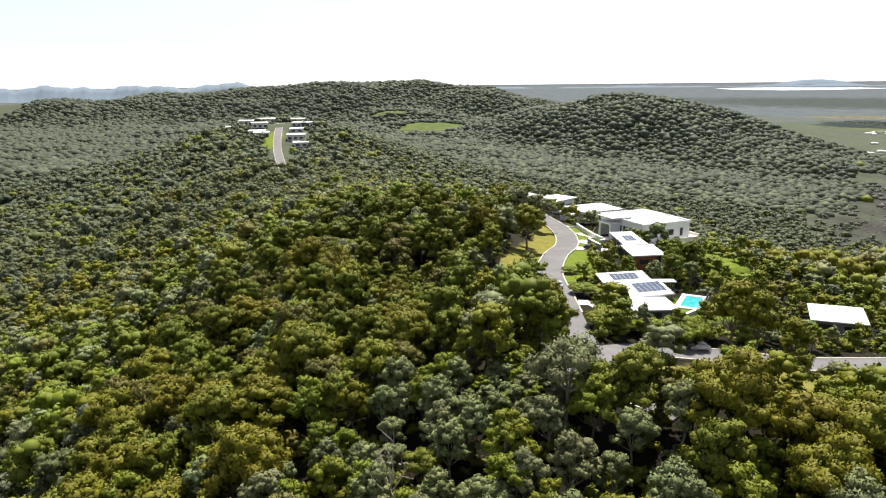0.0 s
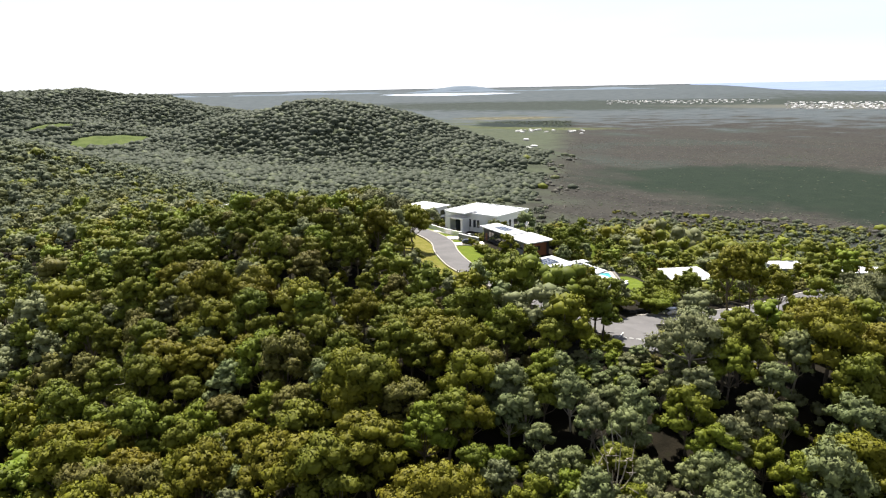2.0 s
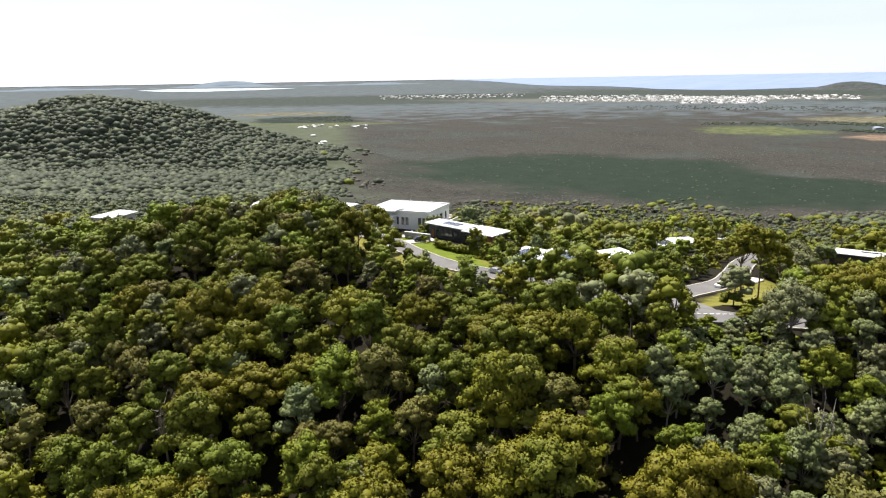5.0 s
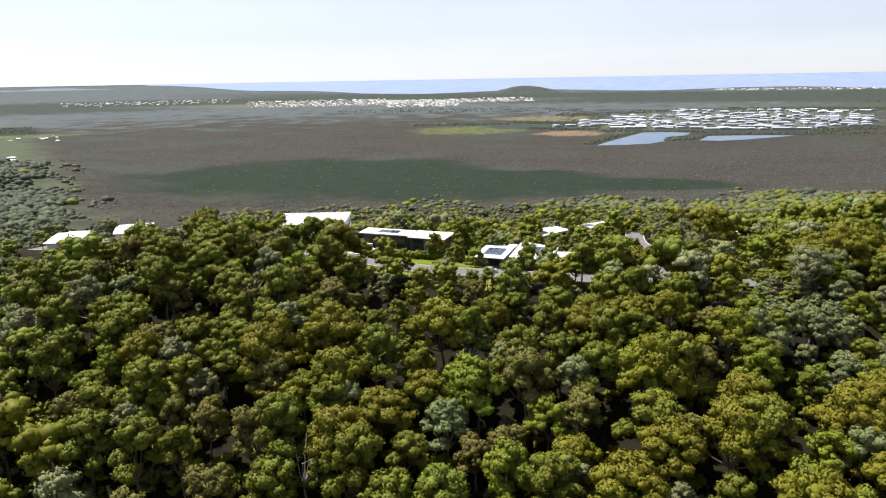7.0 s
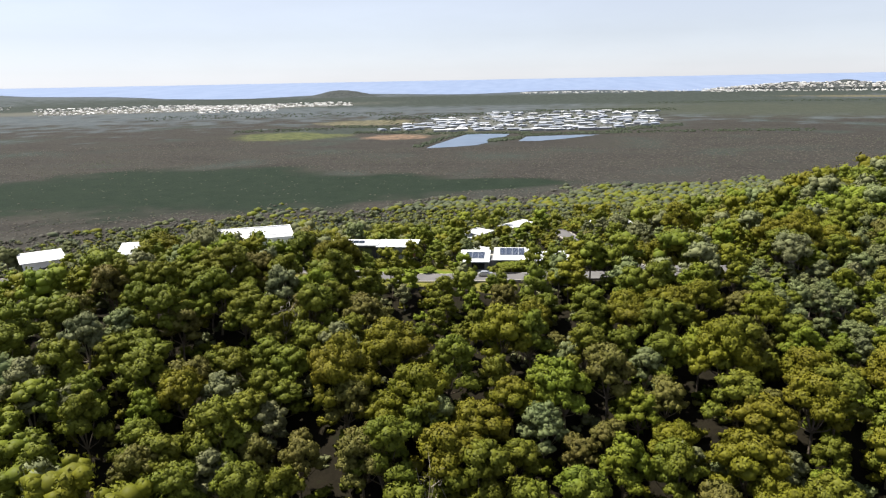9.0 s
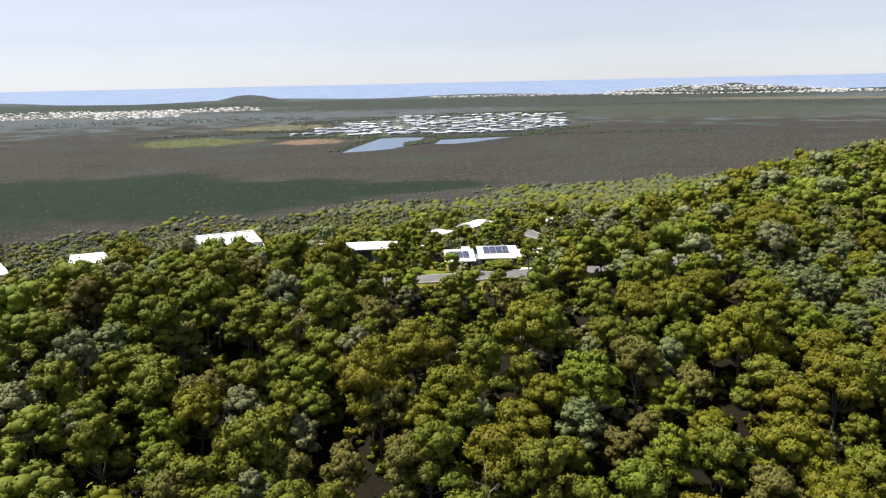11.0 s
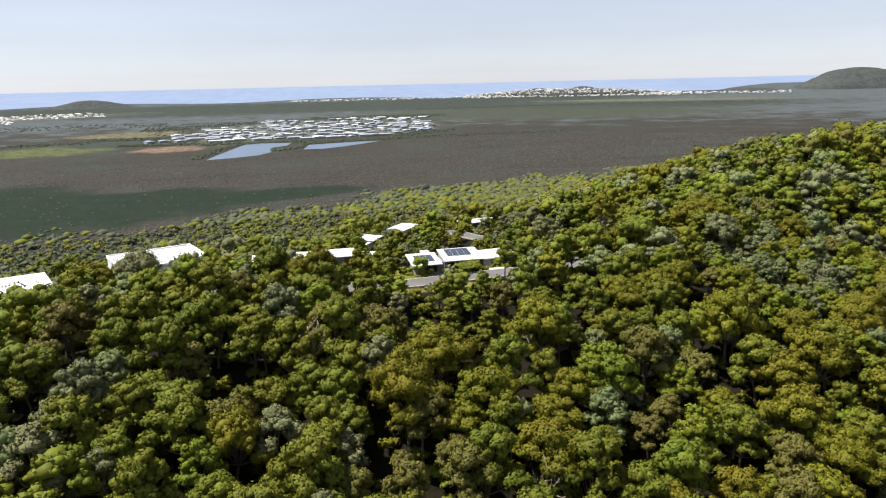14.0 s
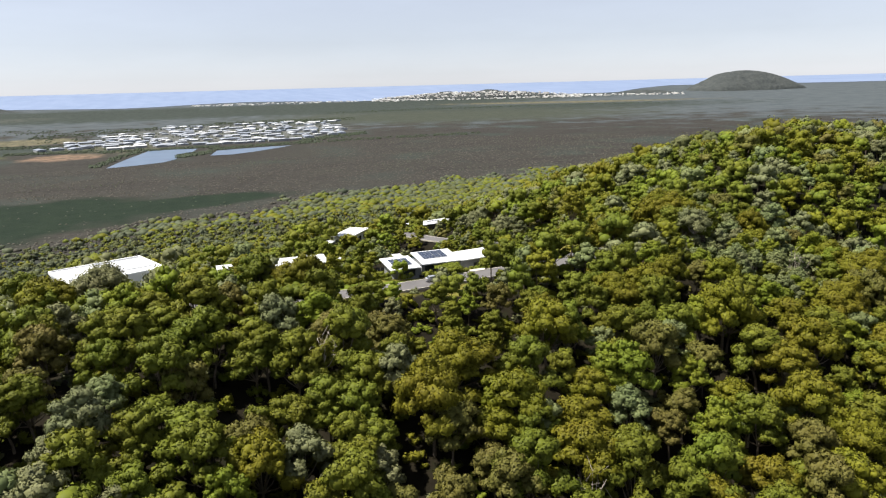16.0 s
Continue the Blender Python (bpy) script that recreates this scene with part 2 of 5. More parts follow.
# middle, top, half-widths and turn of each hill
HILLS = [(236, 890, 84, 150, 105, -25), (150, 960, 64, 130, 110, 0), (15, 1400, 100, 210, 150, 0), (-150, 1400, 94, 180, 150, 0), (-285, 1370, 101, 210, 140, 0),
         (-480, 1330, 82, 220, 150, 0), (-700, 1250, 76, 260, 150, 0), (-20, 985, 46, 105, 75, 0), (-75, 1180, 60, 80, 70, 0), (-300, 880, 46, 180, 130, 0)]


def along(points, x, y):
    """Distance to a line of points, and the line's height where it is nearest."""
    best, high = np.full(x.shape, 1e9), np.zeros(x.shape)
    for a, b in zip(points, points[1:]):
        ax, ay, az, bx, by, bz = *a, *b
        s = np.clip(((x - ax) * (bx - ax) + (y - ay) * (by - ay)) / ((bx - ax) ** 2 + (by - ay) ** 2), 0, 1)
        d = np.hypot(x - ax - s * (bx - ax), y - ay - s * (by - ay))
        near = d < best
        best, high = np.where(near, d, best), np.where(near, az + s * (bz - az), high)
    return best, high


def waves(x, y, size, seed):
    """Cheap smooth unevenness, about -1 to 1."""
    out = 0
    for i in range(5):
        a = seed * 2.1 + i * 2.399
        f = (0.7 + 0.23 * i) / size
        out = out + np.sin((x * math.cos(a) + y * math.sin(a)) * f * 6.28 + seed * 3 + i * 1.7) / 3
    return out


def land(x, y):
    """Height of the ground."""
    x, y = np.asarray(x, float), np.asarray(y, float)
    base = 40 / (1 + np.exp(-(y * 0.5 - x - 150) / 150)) * np.clip(1.6 - np.hypot(x, y) / 2200, 0, 1)
    d, top = along(SPINE, x, y)
    west = x < np.interp(y, SPINE[:, 1], SPINE[:, 0])
    steep = np.clip((y + 120) / 90, 0, 1) * np.clip((440 - y) / 240, 0, 1)
    d = np.where(west, d * (1 + 0.35 * steep), d)          # the western flank is the steeper one
    ridge = np.maximum(top * np.exp(-(d / 172) ** 1.6), 0)
    total = np.maximum(base, 0) ** 5 + ridge ** 5
    for cx, cy, h, sx, sy, turn in HILLS:
        c, s = math.cos(radians(turn)), math.sin(radians(turn))
        u, v = ((x - cx) * c + (y - cy) * s) / sx, (-(x - cx) * s + (y - cy) * c) / sy
        total = total + (h * np.exp(-(u * u + v * v) / 2 * (1 + 0.15 * waves(x, y, 160, cx)))) ** 5
    z = total ** 0.2
    rough = np.clip((z - 4) / 30, 0, 1)
    z = z + rough * (0.8 * waves(x, y, 34, 1) + 2.0 * np.clip(d / 120, 0, 1) * waves(x, y, 120, 2) + 5.0 * np.clip((d - 150) / 500, 0, 1) * waves(x, y, 260, 3))
    z = np.maximum(z, lift(np.hypot(x - HUB[0], y - HUB[1])))
    most, share, bed = np.zeros(x.shape), np.full(x.shape, 1e-9), np.zeros(x.shape)
    for line, flat, fade in ((ROAD_N, 3.0, 7), (ROAD_E, 3.0, 7), (ROAD_S, 3.0, 7), (ROAD_FAR, 3, 9)):
        d, h = along(line, x, y)
        w = 1 - np.clip((d - flat) / fade, 0, 1)
        w = w * w * (3 - 2 * w)
        most = np.maximum(most, w)
        keen = w ** 2 / (0.3 + d) ** 4
        share, bed = share + keen, bed + keen * (h - 0.14)
    z = bed / share * most + z * (1 - most)
    for cx, cy, h, r in PADS:
        w = np.clip((np.hypot(x - cx, y - cy) - r * 0.75) / (r * 0.6), 0, 1)
        w = w * w * (3 - 2 * w)
        dr, _ = along(ROAD_N, x, y)
        w = np.maximum(w, np.clip(1 - (dr - 3.4) / 2, 0, 1))
        z = h * (1 - w) + z * w
    return z


def land_at(x, y):
    return float(land(np.array([x]), np.array([y]))[0])


def mesh_of(name, verts, faces, mats, index=None, smooth=False, normals=None):
    """A mesh from arrays of corners and of triangles or quads; a zero normal is left to the faces."""
    verts, faces = np.asarray(verts, np.float32), np.asarray(faces, np.int32)
    me = bpy.data.meshes.new(name)
    n, k = faces.shape
    me.vertices.add(len(verts))
    me.vertices.foreach_set("co", verts.ravel())
    me.loops.add(n * k)
    me.loops.foreach_set("vertex_index", faces.ravel())
    me.polygons.add(n)
    me.polygons.foreach_set("loop_start", np.arange(n, dtype=np.int32) * k)
    me.polygons.foreach_set("loop_total", np.full(n, k, np.int32))
    for m in mats:
        me.materials.append(m)
    if index is not None:
        me.polygons.foreach_set("material_index", np.asarray(index, np.int32))
    me.update(calc_edges=True)
    me.polygons.foreach_set("use_smooth", np.full(n, smooth))
    if normals is not None:
        me.normals_split_custom_set_from_vertices(np.asarray(normals, np.float32))
    return me


def ground_material():
    k = Mat("ground", 0.95, 0.0, 0.1)
    wob = k.noise(0.012, 4.0)
    wob_near = k.noise(0.16, 4.0)
    # leaf litter far darker than dry leaves: tree shade put into its colour
    shaded_litter = k.ramp(k.noise(0.5, 6.0, 0.7), [(0.3, (0.008, 0.007, 0.004)), (0.55, (0.016, 0.013, 0.008)), (0.75, (0.012, 0.016, 0.005))])
    heath = k.ramp(k.noise(0.02, 6.0, 0.65, squash=(1, 0.35, 1)), [(0.30, (0.020, 0.019, 0.017)), (0.5, (0.041, 0.038, 0.034)), (0.7, (0.044, 0.046, 0.035))])
    heath = k.mix(0.5, heath, k.ramp(k.noise(0.11, 6.0, 0.8), [(0.36, (0.008, 0.007, 0.006)), (0.64, (0.062, 0.057, 0.049))]))
    x, y = HUB
    # woods on the high ground, heath on the plain
    sep = k.n.new("ShaderNodeSeparateXYZ")
    k.l.new(k.geo.outputs["Position"], sep.inputs[0])
    from_hub = k.patch(x, y, 400, 400, 0, 0.10, wob)
    wooded = k.ramp(k.noise(0.06, 6.0, 0.7), [(0.3, (0.044, 0.053, 0.033)), (0.7, (0.080, 0.091, 0.058))])
    high = k.maths("MAXIMUM", from_hub, k.span(sep.outputs["Z"], 14.0, 26.0))
    # the valley floor is wooded up to a line running out to the coast
    edge = k.maths("SUBTRACT", k.maths("MULTIPLY", k.maths("SUBTRACT", sep.outputs["X"], x), math.cos(radians(37))), k.maths("MULTIPLY", k.maths("SUBTRACT", sep.outputs["Y"], y), math.sin(radians(37))))
    high = k.maths("MAXIMUM", high, k.span(k.maths("ADD", edge, k.maths("MULTIPLY", wob, -160.0)), -40.0, -110.0))
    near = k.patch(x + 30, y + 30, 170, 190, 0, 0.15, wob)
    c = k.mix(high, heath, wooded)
    c = k.mix(near, c, shaded_litter)

    far_wob = k.noise(0.02, 5.0, 0.65)

    def lay(c, az, R, wide, deep, tone, soft=0.2, wobble=far_wob, turn=0.0):
        a = far(az, R)
        b = far(az, R + deep)
        return k.mix(k.patch(a[0], a[1], wide, math.hypot(b[0] - a[0], b[1] - a[1]), -az + turn, soft, wobble), c, tone)

    grain = k.noise(0.05, 5.0, 0.7)
    marsh = k.ramp(grain, [(0.3, (0.010, 0.018, 0.011)), (0.7, (0.018, 0.028, 0.017))])
    # woodland tone with some grey-blue haze mixed into the colour
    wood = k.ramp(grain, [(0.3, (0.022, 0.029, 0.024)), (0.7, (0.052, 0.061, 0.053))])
    grass = k.ramp(grain, [(0.35, (0.035, 0.048, 0.022)), (0.7, (0.125, 0.130, 0.055))])
    tan = k.ramp(grain, [(0.35, (0.045, 0.048, 0.032)), (0.7, (0.19, 0.165, 0.105))])
    red = k.ramp(grain, [(0.35, (0.06, 0.05, 0.035)), (0.65, (0.24, 0.16, 0.115))])
    c = k.mix(k.span(k.noise(0.006, 3.0, 0.5, squash=(1, 1, 0)), 0.50, 0.72), c, k.mix(high, wood, wooded))
    # land beyond 1950 m is coloured blue-grey in place of haze
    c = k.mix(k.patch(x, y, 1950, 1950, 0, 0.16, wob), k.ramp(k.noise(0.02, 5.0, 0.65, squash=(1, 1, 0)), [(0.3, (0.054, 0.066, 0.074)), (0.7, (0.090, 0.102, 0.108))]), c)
    for az, R, wide, deep in MARSH:
        c = lay(c, az, R, wide, deep, marsh, 0.22, wob)
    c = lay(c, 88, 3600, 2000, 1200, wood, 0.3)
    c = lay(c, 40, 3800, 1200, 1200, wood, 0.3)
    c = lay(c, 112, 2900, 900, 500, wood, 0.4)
    c = lay(c, 33.8, 1850, 125, 260, (0.014, 0.021, 0.018), 0.2)
    c = lay(c, 32.5, 2300, 160, 100, tan, 0.3)
    c = lay(c, 35, 1650, 170, 60, grass, 0.3)
    c = lay(c, 70.5, 1380, 110, 110, grass, 0.25)
    c = lay(c, 76, 1480, 110, 90, wood, 0.25)
    c = lay(c, 77, 1760, 120, 120, tan, 0.25)
    c = lay(c, 79, 1270, 60, 60, red, 0.25)
    c = lay(c, 83, 1480, 90, 200, k.mix(0.5, tan, wood), 0.3)
    c = lay(c, 92, 1750, 260, 380, k.ramp(grain, [(0.3, (0.06, 0.065, 0.06)), (0.7, (0.14, 0.14, 0.13))]), 0.2)
    c = lay(c, 110, 2300, 600, 500, k.ramp(grain, [(0.3, (0.036, 0.042, 0.032)), (0.7, (0.058, 0.064, 0.048))]), 0.5)
    c = lay(c, 120, 3600, 500, 160, tan, 0.3)
    c = lay(c, 62, 3200, 700, 300, (0.10, 0.10, 0.085), 0.4)
    # pasture on the inland hillock
    meadow = k.ramp(k.noise(0.1, 5.0), [(0.3, (0.050, 0.072, 0.018)), (0.7, (0.105, 0.130, 0.040))])
    c = k.mix(k.patch(-15, 945, 52, 36, 0, 0.3, far_wob), c, meadow)
    c = k.mix(k.patch(-85, 1160, 34, 18, 0, 0.3, far_wob), c, meadow)
    # mown verges, lawns and the open block beside the road
    lawn = k.ramp(k.noise(0.7, 6.0, 0.7), [(0.3, (0.10, 0.105, 0.014)), (0.55, (0.165, 0.15, 0.034)), (0.75, (0.22, 0.18, 0.07))])
    green = k.ramp(k.noise(0.8, 6.0, 0.7), [(0.3, (0.075, 0.11, 0.010)), (0.7, (0.14, 0.17, 0.022))])
    for cx, cy, rx, ry, turn, tone in ((13.6, 106, 3.6, 16, -14, lawn), (19, 127, 3.5, 14, 0, lawn), (10, 87.5, 2.8, 4.0, 0, lawn), (20, 104, 5, 14, -15, green), (26, 128, 4, 12, 0, green),
                                       (34, 60, 14, 4.5, 8, lawn), (20.5, 60.2, 4.5, 2.0, 10, lawn), (60, 51, 10, 9, 0, green), (45, 118, 7, 13, 20, green), (51, 128, 6, 8, 20, green),
                                       (31.5, 83, 5, 5, 0, green), (24, 93, 5, 4, 0, lawn), (70, 60, 9, 6, 0, lawn), (-92, 378, 5, 30, 5, green)):
        c = k.mix(k.patch(cx, cy, rx, ry, turn, 0.15, wob_near), c, tone)
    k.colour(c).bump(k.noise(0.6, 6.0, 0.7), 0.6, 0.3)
    return k.m


def make_ground():
    cx, cy = 2.0, 88.0
    rings = [0.0]
    while rings[-1] < 4900:
        rings.append(rings[-1] + max(1.8, 0.022 * rings[-1] if rings[-1] > 90 else 1.8))
    rings = np.array(rings[1:])
    turns = 360
    a = np.linspace(0, 2 * math.pi, turns, endpoint=False)
    X = cx + np.outer(rings, np.sin(a))
    Y = cy + np.outer(rings, np.cos(a))
    reach = np.hypot(X - HUB[0], Y - HUB[1])
    pull = np.minimum(1, (R_END - 2) / reach)
    X, Y = HUB[0] + (X - HUB[0]) * pull, HUB[1] + (Y - HUB[1]) * pull
    Z = land(X.ravel(), Y.ravel())
    v = np.vstack([np.c_[X.ravel(), Y.ravel(), Z], [[cx, cy, land_at(cx, cy)]]])
    i, j = np.meshgrid(np.arange(len(rings) - 1), np.arange(turns), indexing="ij")
    j2 = (j + 1) % turns
    q = np.stack([i * turns + j, (i + 1) * turns + j, (i + 1) * turns + j2, i * turns + j2], -1).reshape(-1, 4)
    q = q[:, ::-1]
    tri = np.vstack([q[:, [0, 1, 2]], q[:, [0, 2, 3]], [[len(v) - 1, (t + 1) % turns, t] for t in range(turns)]])
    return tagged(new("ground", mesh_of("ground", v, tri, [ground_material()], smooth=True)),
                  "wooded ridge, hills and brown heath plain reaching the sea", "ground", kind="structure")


ground = make_ground()


def water_sheet(name, outline, label, mat, high=0.35):
    """A level or gently lifted sheet of water inside an outline of bearings and distances."""
    pts = [far(az, R) for az, R in outline]
    mid = Vector((sum(p[0] for p in pts) / len(pts), sum(p[1] for p in pts) / len(pts), sum(p[2] for p in pts) / len(pts)))
    bm = bmesh.new()
    top = [bm.verts.new((p[0] - mid.x, p[1] - mid.y, p[2] - mid.z + high)) for p in pts]
    face = bm.faces.new(top)
    if face.calc_area() and face.normal.z < 0:
        face.normal_flip()
    me = bpy.data.meshes.new(name)
    bm.to_mesh(me)
    bm.free()
    me.materials.append(mat)
    ob = new(name, me)
    ob.location = mid
    return tagged(ob, label, "water", kind="structure")


k = Mat("lagoon water", 0.3, 0.0, 0.12)
k.colour(k.ramp(k.noise(0.02), [(0.3, (0.07, 0.105, 0.165)), (0.7, (0.12, 0.165, 0.24))])).bump(k.noise(0.4), 0.05)
LAGOON = k.m
k = Mat("open sea", 0.45, 0.0, 0.12)
k.colour(k.ramp(k.noise(0.004, 4.0, squash=(1, 4, 1)), [(0.3, (0.17, 0.225, 0.35)), (0.7, (0.215, 0.27, 0.40))])).bump(k.noise(0.05), 0.1)
SEA = k.m
k = Mat("far lake", 0.10, 0.0, 0.6)
k.colour((0.55, 0.60, 0.66))
LAKE = k.m


def make_sea():
    az = np.arange(46, 165, 1.0)
    inner = 5600 + 500 * np.sin(az * 0.35) + np.clip(62 - az, 0, 20) * 420 + 9000 * np.clip((56 - az) / 6, 0, 3) ** 4 + np.where(az > 104, 900, 0) + np.clip((az - 124) / 4, 0, 1) * 5000
    verts, faces = [], []
    steps = 14
    for i, a in enumerate(az):
        for s in range(steps):
            R = 1 / (1 / inner[i] * (1 - s / (steps - 1)) + 1 / 4000000 * s / (steps - 1))
            x, y, z = far(a, R)
            verts.append((x, y, z + 1.2))
    for i in range(len(az) - 1):
        for s in range(steps - 1):
            b = i * steps + s
            faces.append((b, b + 1, b + steps + 1, b + steps))
    return tagged(new("sea", mesh_of("sea", verts, np.array(faces)[:, ::-1], [SEA], smooth=True)), "pale blue open sea out to a level horizon", "sea", kind="structure")


sea = make_sea()
water_sheet("lagoon_1", [(81.0, 1031), (82.05, 1099), (83.3, 1180), (84.8, 1291), (86.0, 1304), (88.5, 1290), (88.0, 1226), (86.75, 1197), (86.4, 1107), (85.3, 1065), (83.2, 1042)], "grey-blue lagoon beside a light-industrial estate", LAGOON)
water_sheet("lagoon_2", [(89.06, 1132), (89.8, 1222), (92.1, 1241), (94.4, 1256), (95.9, 1259), (94.7, 1218), (92.6, 1162), (90.8, 1131)], "grey-blue lagoon beside a light-industrial estate", LAGOON)
water_sheet("lake_1", [(21.6, 13000), (23, 10500), (26.5, 9300), (30, 9900), (33.3, 11400), (31, 13500), (27, 15000), (23.5, 14500)], "bright distant lake under a low hill", LAKE, 1.5)

# ---- building helpers ----
def part(name, bm, material, parent, label=""):
    """Links a bmesh as one mesh under a thing or a part."""
    me = bpy.data.meshes.new(name)
    bm.to_mesh(me)
    bm.free()
    for m in material if isinstance(material, (list, tuple)) else [material]:
        me.materials.append(m)
    ob = new(name, me)
    ob.parent = parent
    return tagged(ob, label)


def box(bm, x0, x1, y0, y1, z0, z1, slope=(0.0, 0.0), mat=0):
    """A box whose top and bottom may slope along x and y."""
    sx, sy = slope
    c = [bm.verts.new((x, y, z + sx * (x - x0) + sy * (y - y0))) for z in (z0, z1) for x, y in ((x0, y0), (x1, y0), (x1, y1), (x0, y1))]
    for f in ((3, 2, 1, 0), (4, 5, 6, 7), (0, 1, 5, 4), (1, 2, 6, 5), (2, 3, 7, 6), (3, 0, 4, 7)):
        bm.faces.new([c[i] for i in f]).material_index = mat
    return bm


def boxes(*list_of):
    bm = bmesh.new()
    for b in list_of:
        box(bm, *b)
    return bm


def thing(name, x, y, z, turn, label, category, group=""):
    ob = new(name)
    ob.empty_display_size = 0.5
    ob.matrix_basis = pose(x, y, z, 0, 0, turn)
    return tagged(ob, label, category, group)


def window(house, side, at, low, wide, high, out, frame_mat=None, pane_mat=None):
    """A framed pane on a wall: side 's', 'n' (wall along x, at y = out) or 'w', 'e' (wall along y, at x = out)."""
    t, fr = 0.05, 0.05
    sgn = -1 if side in "sw" else 1
    bm = bmesh.new()

    def slab(a0, a1, z0, z1, d0, d1):
        lo, hi = sorted((out + sgn * d0, out + sgn * d1))
        if side in "sn":
            box(bm, a0, a1, lo, hi, z0, z1)
        else:
            box(bm, lo, hi, a0, a1, z0, z1)
    slab(at, at + wide, low, low + fr, -0.02, t)
    slab(at, at + wide, low + high - fr, low + high, -0.02, t)
    slab(at, at + fr, low + fr, low + high - fr, -0.02, t)
    slab(at + wide - fr, at + wide, low + fr, low + high - fr, -0.02, t)
    if wide > 1.2:
        slab(at + wide / 2 - fr / 2, at + wide / 2 + fr / 2, low + fr, low + high - fr, -0.02, t)
    w = part("window", bm, frame_mat or TRIM, house)
    bm = bmesh.new()
    slab(at + fr, at + wide - fr, low + fr, low + high - fr, 0.004, 0.02)
    part("pane", bm, pane_mat or GLASS, w)
    return w


def door(house, side, at, low, wide, high, out, mat):
    sgn = -1 if side in "sw" else 1
    lo, hi = sorted((out + sgn * 0.005, out + sgn * 0.05))
    d = part("door", boxes((at, at + wide, lo, hi, low, low + high) if side in "sn" else (lo, hi, at, at + wide, low, low + high)), mat, house)
    lo, hi = sorted((out + sgn * 0.05, out + sgn * 0.09))
    a = at + wide * 0.85
    part("handle", boxes((a, a + 0.04, lo, hi, low + 0.4, low + 0.56) if side in "sn" else (lo, hi, a, a + 0.04, low + 0.4, low + 0.56)), RIM, d)


def shell(bm, x0, x1, y0, y1, z0, z1, t=0.12):
    """Four outer walls with thickness, as one closed ring."""
    loops = [[bm.verts.new((x, y, z)) for x, y in ((x0 + o, y0 + o), (x1 - o, y0 + o), (x1 - o, y1 - o), (x0 + o, y1 - o))] for o, z in ((0, z0), (0, z1), (t, z1), (t, z0))]
    for a, b in zip(loops, loops[1:] + loops[:1]):
        for i in range(4):
            j = (i + 1) % 4
            bm.faces.new((a[i], a[j], b[j], b[i]))
    return bm


def roof(house, x0, x1, y0, y1, z, slope=(0, 0), thick=0.14, mat=None, name="roof"):
    bm = box(bmesh.new(), x0, x1, y0, y1, z, z + thick, slope)
    r = part(name, bm, mat or WHITE_ROOF, house)
    bm = bmesh.new()
    t = 0.06
    box(bm, x0 - t, x1 + t, y0 - t, y0 - 0.003, z - 0.04, z + thick - 0.02, (slope[0], 0))
    part("gutter", bm, mat or WHITE_ROOF, r)
    return r


def solar(house, x0, y0, z, nx, ny, slope, w=0.55, d=0.95):
    for i in range(nx):
        for j in range(ny):
            a, b = x0 + i * (w + 0.04), y0 + j * (d + 0.04)
            bm = box(bmesh.new(), a, a + w, b, b + d, z + slope[0] * (a - x0) + slope[1] * (b - y0), z + 0.04 + slope[0] * (a - x0) + slope[1] * (b - y0), slope)
            sp = part("solar_panel", bm, RIM, house)
            bm = box(bmesh.new(), a + 0.02, a + w - 0.02, b + 0.02, b + d - 0.02, z + 0.038 + slope[0] * (a - x0) + slope[1] * (b - y0), z + 0.046 + slope[0] * (a - x0) + slope[1] * (b - y0), slope)
            part("cells", bm, SOLAR, sp)


# ---- roads ----
def strip(line, left, right, high, thick, steps=8):
    """A ribbon along a line of points, between two offsets from its middle."""
    pts = [Vector(p) for p in line]
    fine = []
    for i in range(len(pts) - 1):
        p0, p1, p2, p3 = pts[max(i - 1, 0)], pts[i], pts[i + 1], pts[min(i + 2, len(pts) - 1)]
        for s in range(steps):
            t = s / steps
            fine.append(0.5 * (2 * p1 + (p2 - p0) * t + (2 * p0 - 5 * p1 + 4 * p2 - p3) * t * t + (3 * p1 - p0 - 3 * p2 + p3) * t ** 3))
    fine.append(pts[-1])
    bm = bmesh.new()
    rows = []
    for i, p in enumerate(fine):
        d = (fine[min(i + 1, len(fine) - 1)] - fine[max(i - 1, 0)]).normalized()
        side = Vector((d.y, -d.x, 0)).normalized()
        rows.append([bm.verts.new((*(p + side * o).xy, p.z + h)) for o, h in ((left, high), (right, high), (right, high - thick), (left, high - thick))])
    for a, b in zip(rows, rows[1:]):
        for i in range(4):
            bm.faces.new((a[i], b[i], b[(i + 1) % 4], a[(i + 1) % 4]))
    bm.faces.new(rows[0])
    bm.faces.new(rows[-1][::-1])
    bmesh.ops.recalc_face_normals(bm, faces=bm.faces)
    return bm


def road(name, line, half, label, high, kerb_from=0):
    ob = part(name, strip(line, -half, half, high, 0.5), ASPHALT, None)
    tagged(ob, label, "road", kind="structure")
    for s in (-1, 1):
        a, b = sorted((s * (half - 0.01), s * (half + 0.16)))
        part("kerb", strip(line[kerb_from:], a, b, high + 0.05, 0.6), KERB, ob)
    return ob


road("road_1", ROAD_N, 1.85, "grey asphalt street curving along the wooded ridge", 0.06, 2)
road("road_2", ROAD_E, 1.75, "grey asphalt side street past parked cars", 0.066, 2)
road("road_3", ROAD_S, 1.6, "grey asphalt street leaving the junction under trees", 0.072, 1)
road("road_4", ROAD_FAR, 1.9, "straight asphalt street climbing a far wooded ridge", 0.06)
